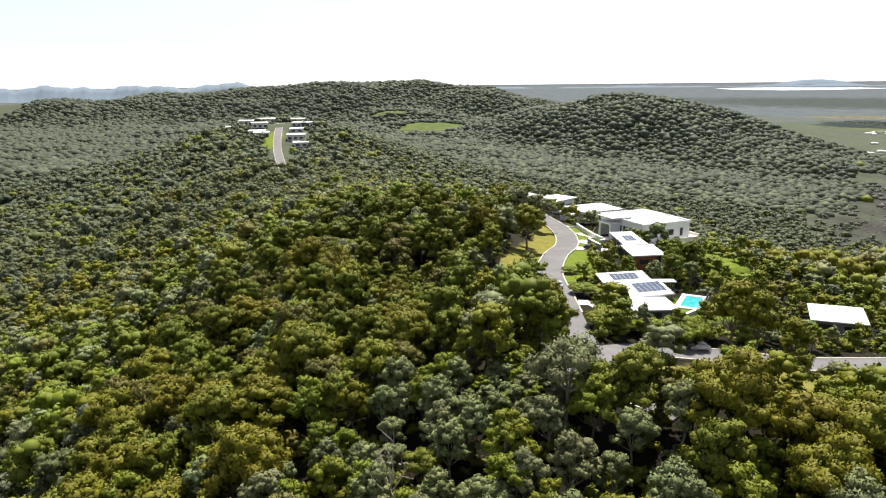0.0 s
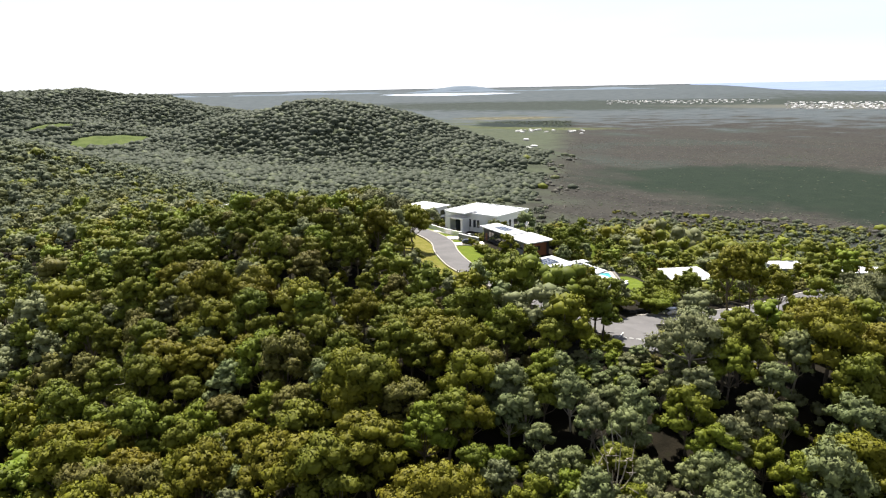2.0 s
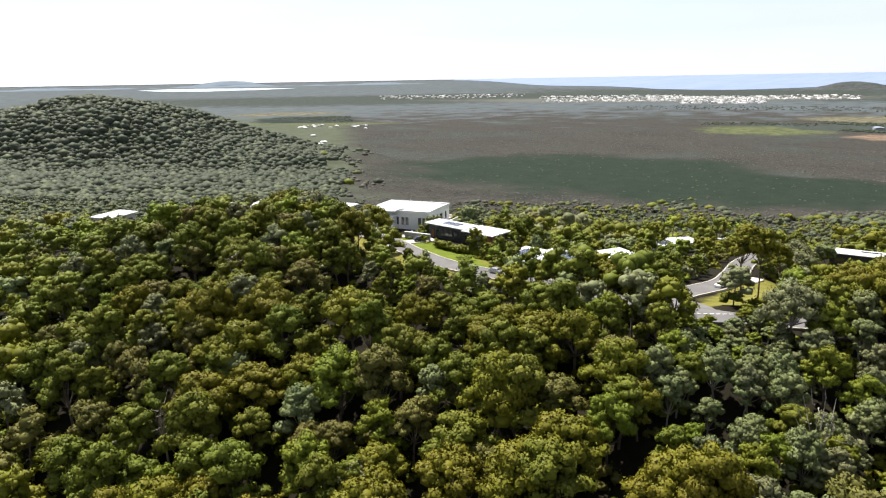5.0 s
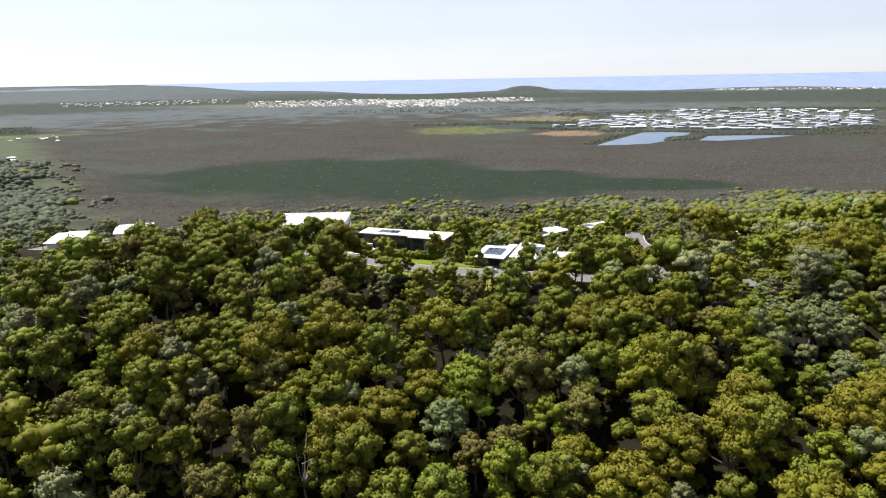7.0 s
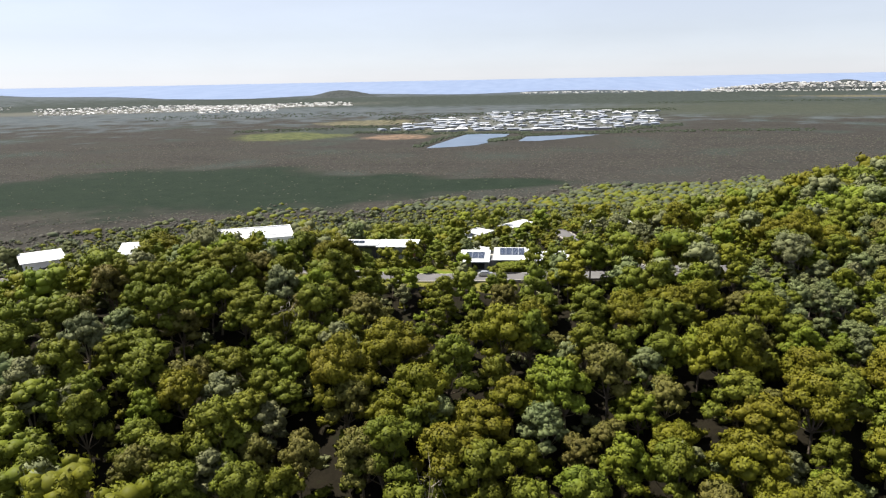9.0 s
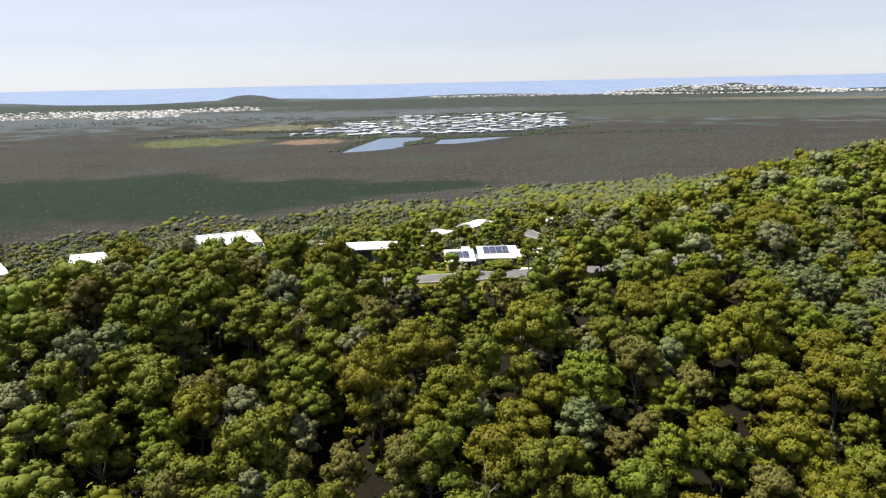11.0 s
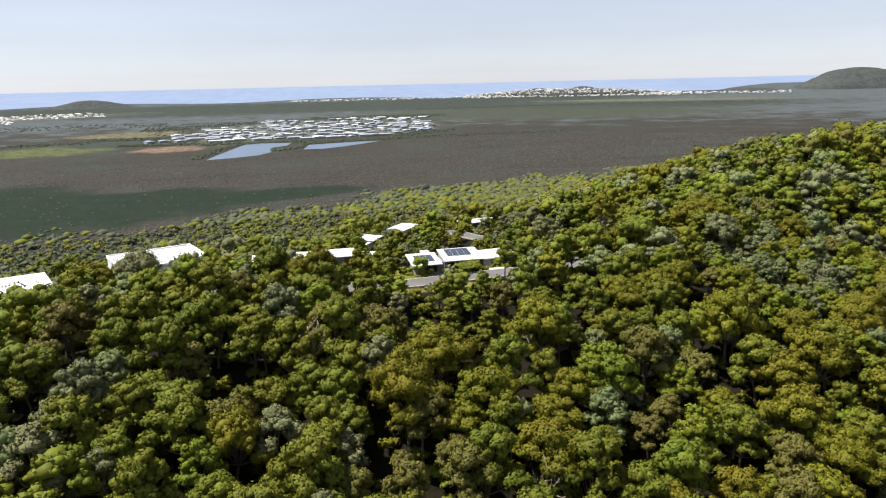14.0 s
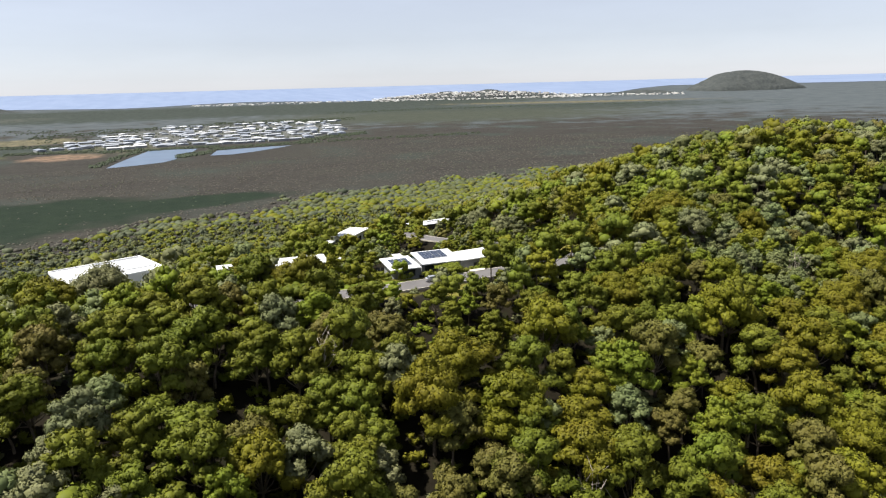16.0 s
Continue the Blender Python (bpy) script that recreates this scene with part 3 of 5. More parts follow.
junction = part("road_5", strip([(10.2, 56.0, 76.15), (11.6, 57.0, 76.1), (13.2, 58.4, 75.95), (15.2, 60.6, 75.55), (17.5, 63.4, 74.9)], -2.2, 2.0, 0.078, 0.5), ASPHALT, None)
tagged(junction, "widened grey asphalt junction with a painted give-way line", "road", kind="structure")
for i in range(7):
    a = i / 6
    part("road_marking", boxes((-0.2, 0.2, -0.06, 0.06, 0, 0.012)), PAINT, junction).matrix_basis = pose(11.6 + 2.6 * a, 58.4 - 2.9 * a, 76.2 - 0.10 * a, 0, 0, -48)
part("road_marking", boxes((-0.75, 0.75, -0.05, 0.05, 0, 0.012)), PAINT, junction).matrix_basis = pose(11.9, 59.2, 76.14, 0, 0, 35)

# ---- the houses ----
def white_house():
    """Large white two-storey house: low monopitch roof, rendered walls, narrow upright windows."""
    h = thing("white_house", 36.4, 123.6, 71.6, 22.4, "large white rendered house with a white low-pitched metal roof", "house")
    W, D = 10.6, 13.2
    part("wall", shell(bmesh.new(), 0, W, 0, D, 0, 3.3), WHITE_WALL, h)
    part("parapet", shell(bmesh.new(), -0.12, W + 0.12, -0.12, D + 0.12, 3.25, 3.72, 0.2), WHITE_WALL, h, "white rendered parapet round the roof")
    roof(h, 0.12, W - 0.12, 0.12, D - 0.12, 3.3, (0, 0.008), 0.16)
    part("roof_ridge", boxes((W * 0.3, W * 0.34, 0.4, D - 0.4, 3.46, 3.6), (W * 0.62, W * 0.9, D * 0.55, D * 0.57, 3.46, 3.62)), WHITE_ROOF, h)
    for y in (0.7, 1.6, 4.3, 5.2, 6.4, 9.4, 10.2, 11.1):
        window(h, "w", y, 0.9, 0.6, 1.5, 0.0)
    for x in (1.0, 2.5, 4.0):
        window(h, "s", x, 1.0, 0.62, 1.4, 0.0)
    window(h, "s", 5.6, 1.2, 1.3, 1.1, 0.0)
    window(h, "s", 8.4, 0.9, 0.62, 1.5, 0.0)
    # entrance porch
    part("porch", boxes((-2.2, -0.004, 6.8, 7.0, 0, 2.6), (-2.2, -0.004, 10.4, 10.6, 0, 2.6), (-2.4, -0.004, 6.6, 10.8, 2.6, 2.85), (-2.2, -2.0, 7.0, 7.3, 0, 2.6), (-2.2, -2.0, 10.1, 10.4, 0, 2.6)), WHITE_WALL, h, "white porch with a flat canopy")
    # dark glass sheet added to give the porch recess its shade
    part("entrance_screen", boxes((-0.08, -0.006, 7.1, 10.3, 0, 2.45)), GLASS, h, "dark panel standing in for the shaded porch recess")
    part("roof_step", boxes((-2.3, 2.4, 6.2, 11.2, 3.73, 3.95)), WHITE_ROOF, h)
    part("terrace", boxes((W + 0.01, W + 3.0, 0.5, 6.5, 0, 0.25), (W + 2.8, W + 3.0, 0.5, 6.5, 0.25, 0.7), (2.0, W, -1.8, -0.01, 0, 0.3), (5.0, W, -2.0, -1.81, 0, 0.95)), PAVING, h)
    return h


def black_house():
    """Long charcoal pavilion house in two blocks with thin white roofs."""
    h = thing("pavilion_house", 28.2, 97.8, 73.0, 0, "long charcoal-clad pavilion house with thin white skillion roofs", "house")
    part("wall", shell(bmesh.new(), 0.5, 4.4, 3.0, 8.6, 0, 2.2), DARK_WALL, h)
    part("wall", shell(bmesh.new(), 0.9, 3.6, 9.2, 18.0, 0, 2.2), DARK_WALL, h)
    part("link", boxes((1.2, 3.2, 8.55, 9.25, 0, 2.0)), GREY_WALL, h)
    part("feature_wall", boxes((0.4, 3.8, 2.88, 2.996, 0, 2.15), (0.38, 0.497, 2.88, 4.3, 0, 2.15)), BRICK_WALL, h, "red-brown timber-look end cladding")
    part("cladding", boxes((0.40, 0.497, 4.35, 6.3, 0, 2.1)), GREY_WALL, h, "grey ribbed cladding panel")
    roof(h, -0.1, 4.9, 2.4, 9.2, 2.2, (0.03, 0.0))
    roof(h, 0.3, 4.1, 9.0, 18.6, 2.35, (0.03, 0.0))
    solar(h, 1.4, 11.5, 2.56, 3, 4, (0.03, 0))
    part("roof_shadow_trim", boxes((3.3, 5.0, 9.3, 11.2, 2.0, 2.2)), TRIM, h)
    window(h, "w", 4.5, 0.85, 1.6, 0.4, 0.40)
    window(h, "w", 6.5, 0.3, 1.8, 1.6, 0.5)
    for y in (10.0, 12.2, 14.4):
        window(h, "w", y, 0.25, 1.9, 1.6, 0.9)
    door(h, "w", 16.8, 0, 0.55, 1.3, 0.9, BRICK_WALL)
    window(h, "s", 1.2, 0.9, 1.4, 0.7, 2.88)
    return h


def pool_house():
    """White-roofed house of three wings, two of them carrying solar panels."""
    h = thing("solar_house", 25.2, 83.0, 72.9, 0, "grey-walled house of three wings under white metal roofs", "house")
    for b in ((-2.4, 2.3, -1.2, 4.2, 0, 1.75), (-3.0, 1.2, -6.8, -1.9, 0, 1.85), (-3.5, 1.5, 5.0, 9.0, 0, 1.7)):
        part("wall", shell(bmesh.new(), *b), GREY_WALL, h)
    for b in ((-1.8, 1.2, -1.95, -1.15, 0, 1.6), (-2.0, 1.2, 4.15, 5.05, 0, 1.55)):
        part("link", boxes(b), GREY_WALL, h)
    roof(h, -3.2, 2.9, -2.0, 4.3, 1.80, (0.085, 0.0))
    roof(h, -3.6, 1.7, -7.6, -2.1, 2.05, (0.02, -0.04))
    roof(h, -4.2, 2.2, 4.9, 9.6, 1.72, (0.055, 0.0))
    part("carport_roof", boxes((2.4, 5.6, 5.2, 6.6, 1.7, 1.82)), WHITE_ROOF, h)
    part("carport_post", boxes((5.3, 5.45, 5.3, 5.45, 0, 1.7)), TRIM, h)
    part("carport_post", boxes((5.3, 5.45, 6.3, 6.45, 0, 1.7)), TRIM, h)
    solar(h, -1.0, -0.6, 1.8 + 0.15 + 0.085 * 2.2 + 0.01, 6, 4, (0.085, 0))
    solar(h, -2.6, 5.7, 1.72 + 0.15 + 0.055 * 1.6 + 0.01, 6, 3, (0.055, 0))
    window(h, "w", -0.8, 0.2, 2.2, 1.3, -2.4)
    window(h, "w", 2.0, 0.2, 1.7, 1.3, -2.4)
    window(h, "w", -6.2, 0.6, 1.1, 1.1, -3.0)
    window(h, "w", 5.6, 0.5, 2.0, 1.0, -3.5)
    window(h, "s", -1.6, 0.5, 1.6, 1.1, -6.8)
    window(h, "e", -0.6, 0.2, 2.4, 1.3, 2.3)
    door(h, "w", -4.6, 0, 0.55, 1.25, -3.0, TRIM)
    return h


def villa(name, x, y, z, turn, W, D, H, label, wall, tilt=(0.02, 0.0), over=0.5, panels=None, wing=None, roof_mat=None, group=""):
    h = thing(name, x, y, z, turn, label, "house", group)
    part("wall", shell(bmesh.new(), -W / 2, W / 2, -D / 2, D / 2, 0, H), wall, h)
    roof(h, -W / 2 - over, W / 2 + over, -D / 2 - over, D / 2 + over, H + 0.01, tilt, mat=roof_mat)
    if wing:
        wx, wy, ww, wd, wh = wing
        part("wing", shell(bmesh.new(), wx, wx + ww, wy, wy + wd, 0, wh), wall, h)
        roof(h, wx - 0.3, wx + ww + 0.3, wy - 0.3, wy + wd + 0.3, wh + 0.01, (0, 0.02), mat=roof_mat)
    if panels:
        px, py, nx, ny = panels
        solar(h, px, py, H + 0.17 + tilt[0] * (px + W / 2 + over) + tilt[1] * (py + D / 2 + over) + 0.012, nx, ny, tilt)
    n = max(2, int(W / 2.4))
    for i in range(n):
        for side, out in (("s", -D / 2), ("n", D / 2)):
            window(h, side, -W / 2 + (i + 0.2) * W / n, 0.55, 0.55 * W / n, H * 0.45, out)
    for side, out in (("w", -W / 2), ("e", W / 2)):
        window(h, side, -D * 0.28, 0.55, D * 0.4, H * 0.45, out)
    door(h, "s", W * 0.40, 0, 0.45, 1.15, -D / 2, TRIM)
    return h


white_house()
black_house()
pool_house()
villa("bungalow", 56, 94, 66.0, -24, 6.2, 7.0, 1.9, "small house with a plain white square roof among trees", GREY_WALL)
villa("long_house", 90.3, 61.5, 64.8, 100, 11.5, 4.2, 2.1, "long low dark-walled house with a white roof and solar panels", DARK_WALL, (0.0, 0.02), panels=(-2.5, -1.4, 6, 1), wing=(-8.5, -1.2, 3.0, 2.6, 1.6))
villa("house", 33, 150.5, 71.2, 24, 9.0, 7.0, 2.4, "white house with a pale flat roof beside the street", WHITE_WALL, (0.0, 0.02), wing=(-7.5, -2.6, 3.2, 4.2, 2.0))
villa("house", 27, 166, 70.4, 40, 7.0, 6.0, 2.9, "white two-storey house at the street's end", WHITE_WALL, (0.03, 0.0))
villa("house", 20, 176, 69.8, 35, 9.0, 5.0, 2.5, "white-roofed house half hidden in trees", WHITE_WALL, (0.0, 0.03), wing=(4.6, -2.0, 4.0, 3.6, 2.0))
villa("house", 1, 188, 69.5, 20, 7, 5, 2.4, "white-roofed house half hidden in trees", CREAM_WALL, (0.03, 0))
villa("house", 79, 92.5, 65.0, -30, 5.0, 4.0, 1.8, "pale house with a white roof behind dark trees", WHITE_WALL, (0.0, 0.03), wing=(-5.6, -1.6, 3.0, 3.2, 1.5))
villa("house", 89, 83, 64.2, -38, 9.5, 4.5, 2.6, "white two-storey house with dark glazed upper floor", WHITE_WALL, (0.0, -0.04))
villa("house", 102, 87, land_at(102, 87) - 0.1, -10, 4.5, 4, 1.8, "small white-roofed house down the slope", WHITE_WALL, (0.03, 0))
villa("house", 109, 92, land_at(109, 92) - 0.1, 20, 5.5, 4, 1.9, "small white-roofed house down the slope", CREAM_WALL, (0.03, 0))
villa("house", 115, 83, land_at(115, 83) - 0.1, 65, 5.0, 4, 1.9, "small white-roofed house down the slope", CREAM_WALL, (0.03, 0))
# hamlet on the far ridge
for x, y, turn, w, d, hgt in ((-131, 440, 8, 9, 6, 2.4), (-119, 427, 10, 8, 6, 2.6), (-112, 449, 5, 10, 6, 2.6), (-108, 415, 20, 9, 6, 3.0), (-106, 401, 15, 9, 6, 2.6), (-100, 387, 12, 8, 5, 2.4),
                              (-85, 426, -5, 11, 6, 2.6), (-92, 447, 5, 8, 5, 2.5), (-84, 404, 8, 7, 5, 2.4), (-79, 378, 5, 9, 7, 3.0), (-74, 364, 15, 7, 6, 2.4)):
    villa("hilltop_house", x, y, land_at(x, y) - 0.1, turn, w, d, hgt, "white-roofed house on a far wooded ridge top", CREAM_WALL, (0.0, 0.04), group="hamlet on the far ridge")

# pool, terraces and drives
def swimming_pool():
    h = thing("swimming_pool", 32.4, 86.6, 72.35, -28, "turquoise swimming pool with a pale paved surround", "pool")
    part("surround", boxes((-1.7, 1.7, -3.2, -2.5, -0.3, 0.12), (-1.7, 1.7, 2.5, 3.2, -0.3, 0.12), (-1.7, -1.1, -2.5, 2.5, -0.3, 0.12), (1.1, 1.7, -2.5, 2.5, -0.3, 0.12)), PAVING, h)
    part("water", boxes((-1.1, 1.1, -2.5, 2.5, -0.25, 0.06)), POOL, h, "clear turquoise water")
    part("fence", boxes((1.62, 1.66, -3.2, 3.2, 0.12, 0.75)), GLASS, h)


swimming_pool()


def slab(name, x, y, turn, w, d, mat, label, cat, thick=0.3, up=0.14):
    """A drive or terrace that follows the ground's slope."""
    bm = bmesh.new()
    n = 6
    c, s = math.cos(radians(turn)), math.sin(radians(turn))
    px = [[(x + c * (w * (i / n - 0.5)) - s * (d * (j / n - 0.5)), y + s * (w * (i / n - 0.5)) + c * (d * (j / n - 0.5))) for i in range(n + 1)] for j in range(n + 1)]
    z = land(np.array([[p[0] for p in r] for r in px]), np.array([[p[1] for p in r] for r in px]))
    top = [[bm.verts.new((*px[j][i], z[j][i] + up)) for i in range(n + 1)] for j in range(n + 1)]
    f = [bm.faces.new((top[j][i], top[j][i + 1], top[j + 1][i + 1], top[j + 1][i])) for j in range(n) for i in range(n)]
    low = bmesh.ops.extrude_face_region(bm, geom=f)
    for v in low["geom"]:
        if isinstance(v, bmesh.types.BMVert):
            v.co.z -= thick
    bmesh.ops.recalc_face_normals(bm, faces=bm.faces)
    ob = part(name, bm, mat, None)
    return tagged(ob, label, cat, kind="structure")


slab("pavement_1", 26.2, 119.5, 60, 3.0, 5.0, PAVING, "pale concrete driveway", "driveway")
slab("pavement_2", 28.6, 128.5, 100, 2.0, 7.0, PAVING, "pale concrete driveway", "driveway")
slab("pavement_3", 27, 137.5, 95, 2.2, 6.5, PAVING, "pale concrete driveway", "driveway")
slab("pavement_4", 19.8, 80, 80, 2.2, 7.0, PAVING, "pale concrete driveway", "driveway")
slab("pavement_5", 42, 64.5, 5, 7.0, 2.4, PAVING, "pale concrete driveway beside the road", "driveway", up=0.16)
slab("pavement_6", 24.6, 114.0, 70, 2.6, 6.0, PAVING, "pale concrete forecourt", "driveway", up=0.15)


def garden_wall(x0, y0, x1, y1, high, mat, label):
    n = max(2, int(math.hypot(x1 - x0, y1 - y0) / 1.5))
    pts = [(x0 + (x1 - x0) * i / n, y0 + (y1 - y0) * i / n) for i in range(n + 1)]
    line = [(px, py, land_at(px, py)) for px, py in pts]
    w = part("garden_wall", strip(line, -0.12, 0.12, high, high + 0.4, 1), mat, None)
    tagged(w, label, "wall")
    part("coping", strip(line, -0.17, 0.17, high + 0.07, 0.066, 1), WHITE_WALL, w)
    return w


garden_wall(27.3, 118.3, 30.5, 122.0, 1.0, GREY_WALL, "grey rendered garden wall by a drive")
garden_wall(29.2, 124.5, 26.8, 136.5, 0.95, WHITE_WALL, "white rendered front garden wall")
garden_wall(26.2, 112.6, 25.2, 118.0, 1.2, GREY_WALL, "grey rendered garden wall by a drive")
garden_wall(35, 121, 44, 123.5, 0.6, WHITE_WALL, "white rendered terrace wall")
garden_wall(28.5, 78.5, 33, 82.5, 0.5, STONE, "low stone wall beside a lawn")


def parked_car(x, y, turn, paint, label):
    """A hatchback about 2.4 m long, to the scale of the place."""
    z = land_at(x, y) + 0.2
    h = thing("car", x, y, z, turn, label, "car", "parked cars")
    h.scale = (0.86, 0.86, 0.9)
    bm = bmesh.new()
    prof = [(-1.2, 0.16), (-1.22, 0.42), (-1.12, 0.56), (-0.72, 0.60), (-0.34, 0.84), (0.55, 0.86), (1.02, 0.60), (1.18, 0.52), (1.2, 0.18)]
    L = [bm.verts.new((px, -0.48 + (0.07 if pz > 0.62 else 0), pz)) for px, pz in prof]
    Rr = [bm.verts.new((px, 0.48 - (0.07 if pz > 0.62 else 0), pz)) for px, pz in prof]
    bm.faces.new(L[::-1])
    bm.faces.new(Rr)
    for i in range(len(prof)):
        j = (i + 1) % len(prof)
        bm.faces.new((L[i], L[j], Rr[j], Rr[i]))
    bmesh.ops.recalc_face_normals(bm, faces=bm.faces)
    bmesh.ops.bevel(bm, geom=[e for e in bm.edges], offset=0.025, segments=1, affect="EDGES")
    part("body", bm, paint, h)
    part("windscreen", boxes((-0.66, -0.38, -0.36, 0.36, 0.64, 0.82)), GLASS, h)
    part("rear_window", boxes((0.62, 0.92, -0.36, 0.36, 0.64, 0.80)), GLASS, h)
    for s in (-1, 1):
        part("side_window", boxes((-0.34, 0.58, s * 0.43 - 0.012, s * 0.43 + 0.012, 0.62, 0.80)), GLASS, h)
    for wx in (-0.74, 0.72):
        for s in (-1, 1):
            bm = bmesh.new()
            bmesh.ops.create_cone(bm, cap_ends=True, segments=16, radius1=0.17, radius2=0.17, depth=0.12, matrix=pose(wx, s * 0.44, 0.17, 90))
            w = part("wheel", bm, TYRE, h)
            bm = bmesh.new()
            bmesh.ops.create_cone(bm, cap_ends=True, segments=12, radius1=0.10, radius2=0.10, depth=0.13, matrix=pose(wx, s * 0.442, 0.17, 90))
            part("rim", bm, RIM, w)
    for s in (-1, 1):
        part("headlight", boxes((-1.235, -1.19, s * 0.33 - 0.09, s * 0.33 + 0.09, 0.40, 0.48)), RIM, h)
        part("tail_light", boxes((1.17, 1.21, s * 0.35 - 0.07, s * 0.35 + 0.07, 0.40, 0.50)), BRICK_WALL, h)
    return h


k = Mat("silver car paint", 0.25, 0.5, 0.5)
SILVER = k.colour((0.45, 0.46, 0.48)).m
k = Mat("white car paint", 0.25, 0.0, 0.5)
WHITE_CAR = k.colour((0.75, 0.75, 0.75)).m
k = Mat("dark car paint", 0.25, 0.2, 0.5)
DARK_CAR = k.colour((0.03, 0.035, 0.05)).m
parked_car(26.4, 67.4, 2, SILVER, "silver hatchback parked by the kerb under trees")
parked_car(33.5, 64.8, -3, WHITE_CAR, "white hatchback parked on the side street")
parked_car(24.6, 113.6, 160, DARK_CAR, "dark hatchback parked on a pale forecourt")
parked_car(15.2, 88.2, 95, SILVER, "pale blue-grey hatchback in the shade of a poinciana")

# ---- trees ----
rng = np.random.default_rng(7)
ICO = bmesh.new()
bmesh.ops.create_icosphere(ICO, subdivisions=1, radius=1)
ICO.verts.ensure_lookup_table()
ICO_V = np.array([v.co[:] for v in ICO.verts])
ICO_F = np.array([[v.index for v in f.verts] for f in ICO.faces])
ICO.free()


def sphere_points(n):
    p = rng.normal(size=(n, 3))
    return p / np.linalg.norm(p, axis=1)[:, None]


def crown_shape(wide, tall, lobes, flat=False):
    """Lobes of a crown: middles and radii, gathered into an uneven dome."""
    c, r = [], []
    for i in range(lobes):
        a = i * 2.399 + rng.uniform(-0.4, 0.4)
        f = math.sqrt((i + 0.5) / lobes)
        rad = wide * 0.5 * f * rng.uniform(0.55, 0.88)
        h = tall * (0.80 - 0.62 * f * f) * rng.uniform(0.85, 1.12)
        if flat:
            h = tall * (0.6 - 0.2 * f) * rng.uniform(0.9, 1.1)
        c.append((math.cos(a) * rad, math.sin(a) * rad, h))
        r.append(wide * rng.uniform(0.165, 0.24) * (1.12 - 0.30 * f))
    return np.array(c), np.array(r)


def ball(base, faces, low=-2.0):
    """A ball without the faces that point down past a limit."""
    mid = base[faces].mean(1)
    return base, faces[mid[:, 2] > low]


def crown(c, r, count, size, squash=0.8, loose=0.16, tufts=12, low=-2.0, inside=0.70):
    """A crown of lobes, each lobe a cluster of rounded tufts clothed in leaf sprays: corners, triangles and shading normals."""
    own = np.repeat(np.arange(len(r)), tufts)
    out = sphere_points(len(own))
    out[:, 2] = np.abs(out[:, 2] + 0.25) - 0.25
    flat = np.array((1, 1, squash))
    tc = c[own] + out * (r[own] * rng.uniform(0.62, 0.86, len(own)))[:, None] * flat
    tr = r[own] * rng.uniform(0.30, 0.50, len(own)) * (12 / max(tufts, 4)) ** 0.22
    keep = np.ones(len(own), bool)
    for i, (ci, ri) in enumerate(zip(c, r)):
        keep &= (((tc - ci) / flat) ** 2).sum(1) > (ri * 0.58) ** 2
    own, out, tc, tr = own[keep], out[keep], tc[keep], tr[keep]
    bv, bf = ball(ICO_V, ICO_F, low)
    vs, ns, fs, k = [], [], [], 0
    for ci, ri in zip(c, r * inside):
        vs.append(ci + bv * ri * flat)
        ns.append(bv)
        fs.append(bf + k)
        k += len(bv)
    for ci, ri in zip(tc, tr):
        vs.append(ci + bv * (ri * rng.uniform(0.78, 0.98, len(bv)))[:, None] * (1, 1, 0.88))
        ns.append(bv)
        fs.append(bf + k)
        k += len(bv)
    if count:
        t = rng.choice(len(tr), count, p=tr ** 2 / (tr ** 2).sum())
        d = sphere_points(count) + out[t] * 0.55 + (0, 0, 0.15)
        d /= np.linalg.norm(d, axis=1)[:, None]
        q = tc[t] + d * (tr[t] * (0.94 + np.abs(rng.normal(size=count)) * loose))[:, None] * (1, 1, 0.9)
        n = d + sphere_points(count) * 0.7
        n /= np.linalg.norm(n, axis=1)[:, None]
        u = np.cross(n, sphere_points(count))
        u /= np.linalg.norm(u, axis=1)[:, None]
        w = np.cross(n, u)
        g = (size * rng.uniform(0.6, 1.4, count))[:, None]
        vs.append(np.stack([q + u * g, q - u * g * 0.55 + w * g * 0.8, q - u * g * 0.5 - w * g * 0.85], 1).reshape(-1, 3))
        m = d * 0.85 + out[t] * 0.25 + n * 0.35
        ns.append(np.repeat(m, 3, 0))
        fs.append(np.arange(count * 3).reshape(-1, 3) + k)
    n = np.vstack(ns)
    return np.vstack(vs), np.vstack(fs), n / np.linalg.norm(n, axis=1)[:, None]


def tube(points, radii, sides=6):
    """A tapered limb along points."""
    vs, fs = [], []
    pts = [Vector(p) for p in points]
    for i, (p, r) in enumerate(zip(pts, radii)):
        d = (pts[min(i + 1, len(pts) - 1)] - pts[max(i - 1, 0)]).normalized()
        u = d.orthogonal().normalized()
        v = d.cross(u)
        for s in range(sides):
            a = 2 * math.pi * s / sides
            vs.append(p + (u * math.cos(a) + v * math.sin(a)) * r)
    for i in range(len(pts) - 1):
        for s in range(sides):
            a, b = i * sides + s, i * sides + (s + 1) % sides
            fs += [(a, b, b + sides), (a, b + sides, a + sides)]
    return np.array([tuple(v) for v in vs]), np.array(fs)


def join(pieces):
    vs, fs, k = [], [], 0
    for v, f in pieces:
        vs.append(v)
        fs.append(f + k)
        k += len(v)
    return np.vstack(vs), np.vstack(fs)


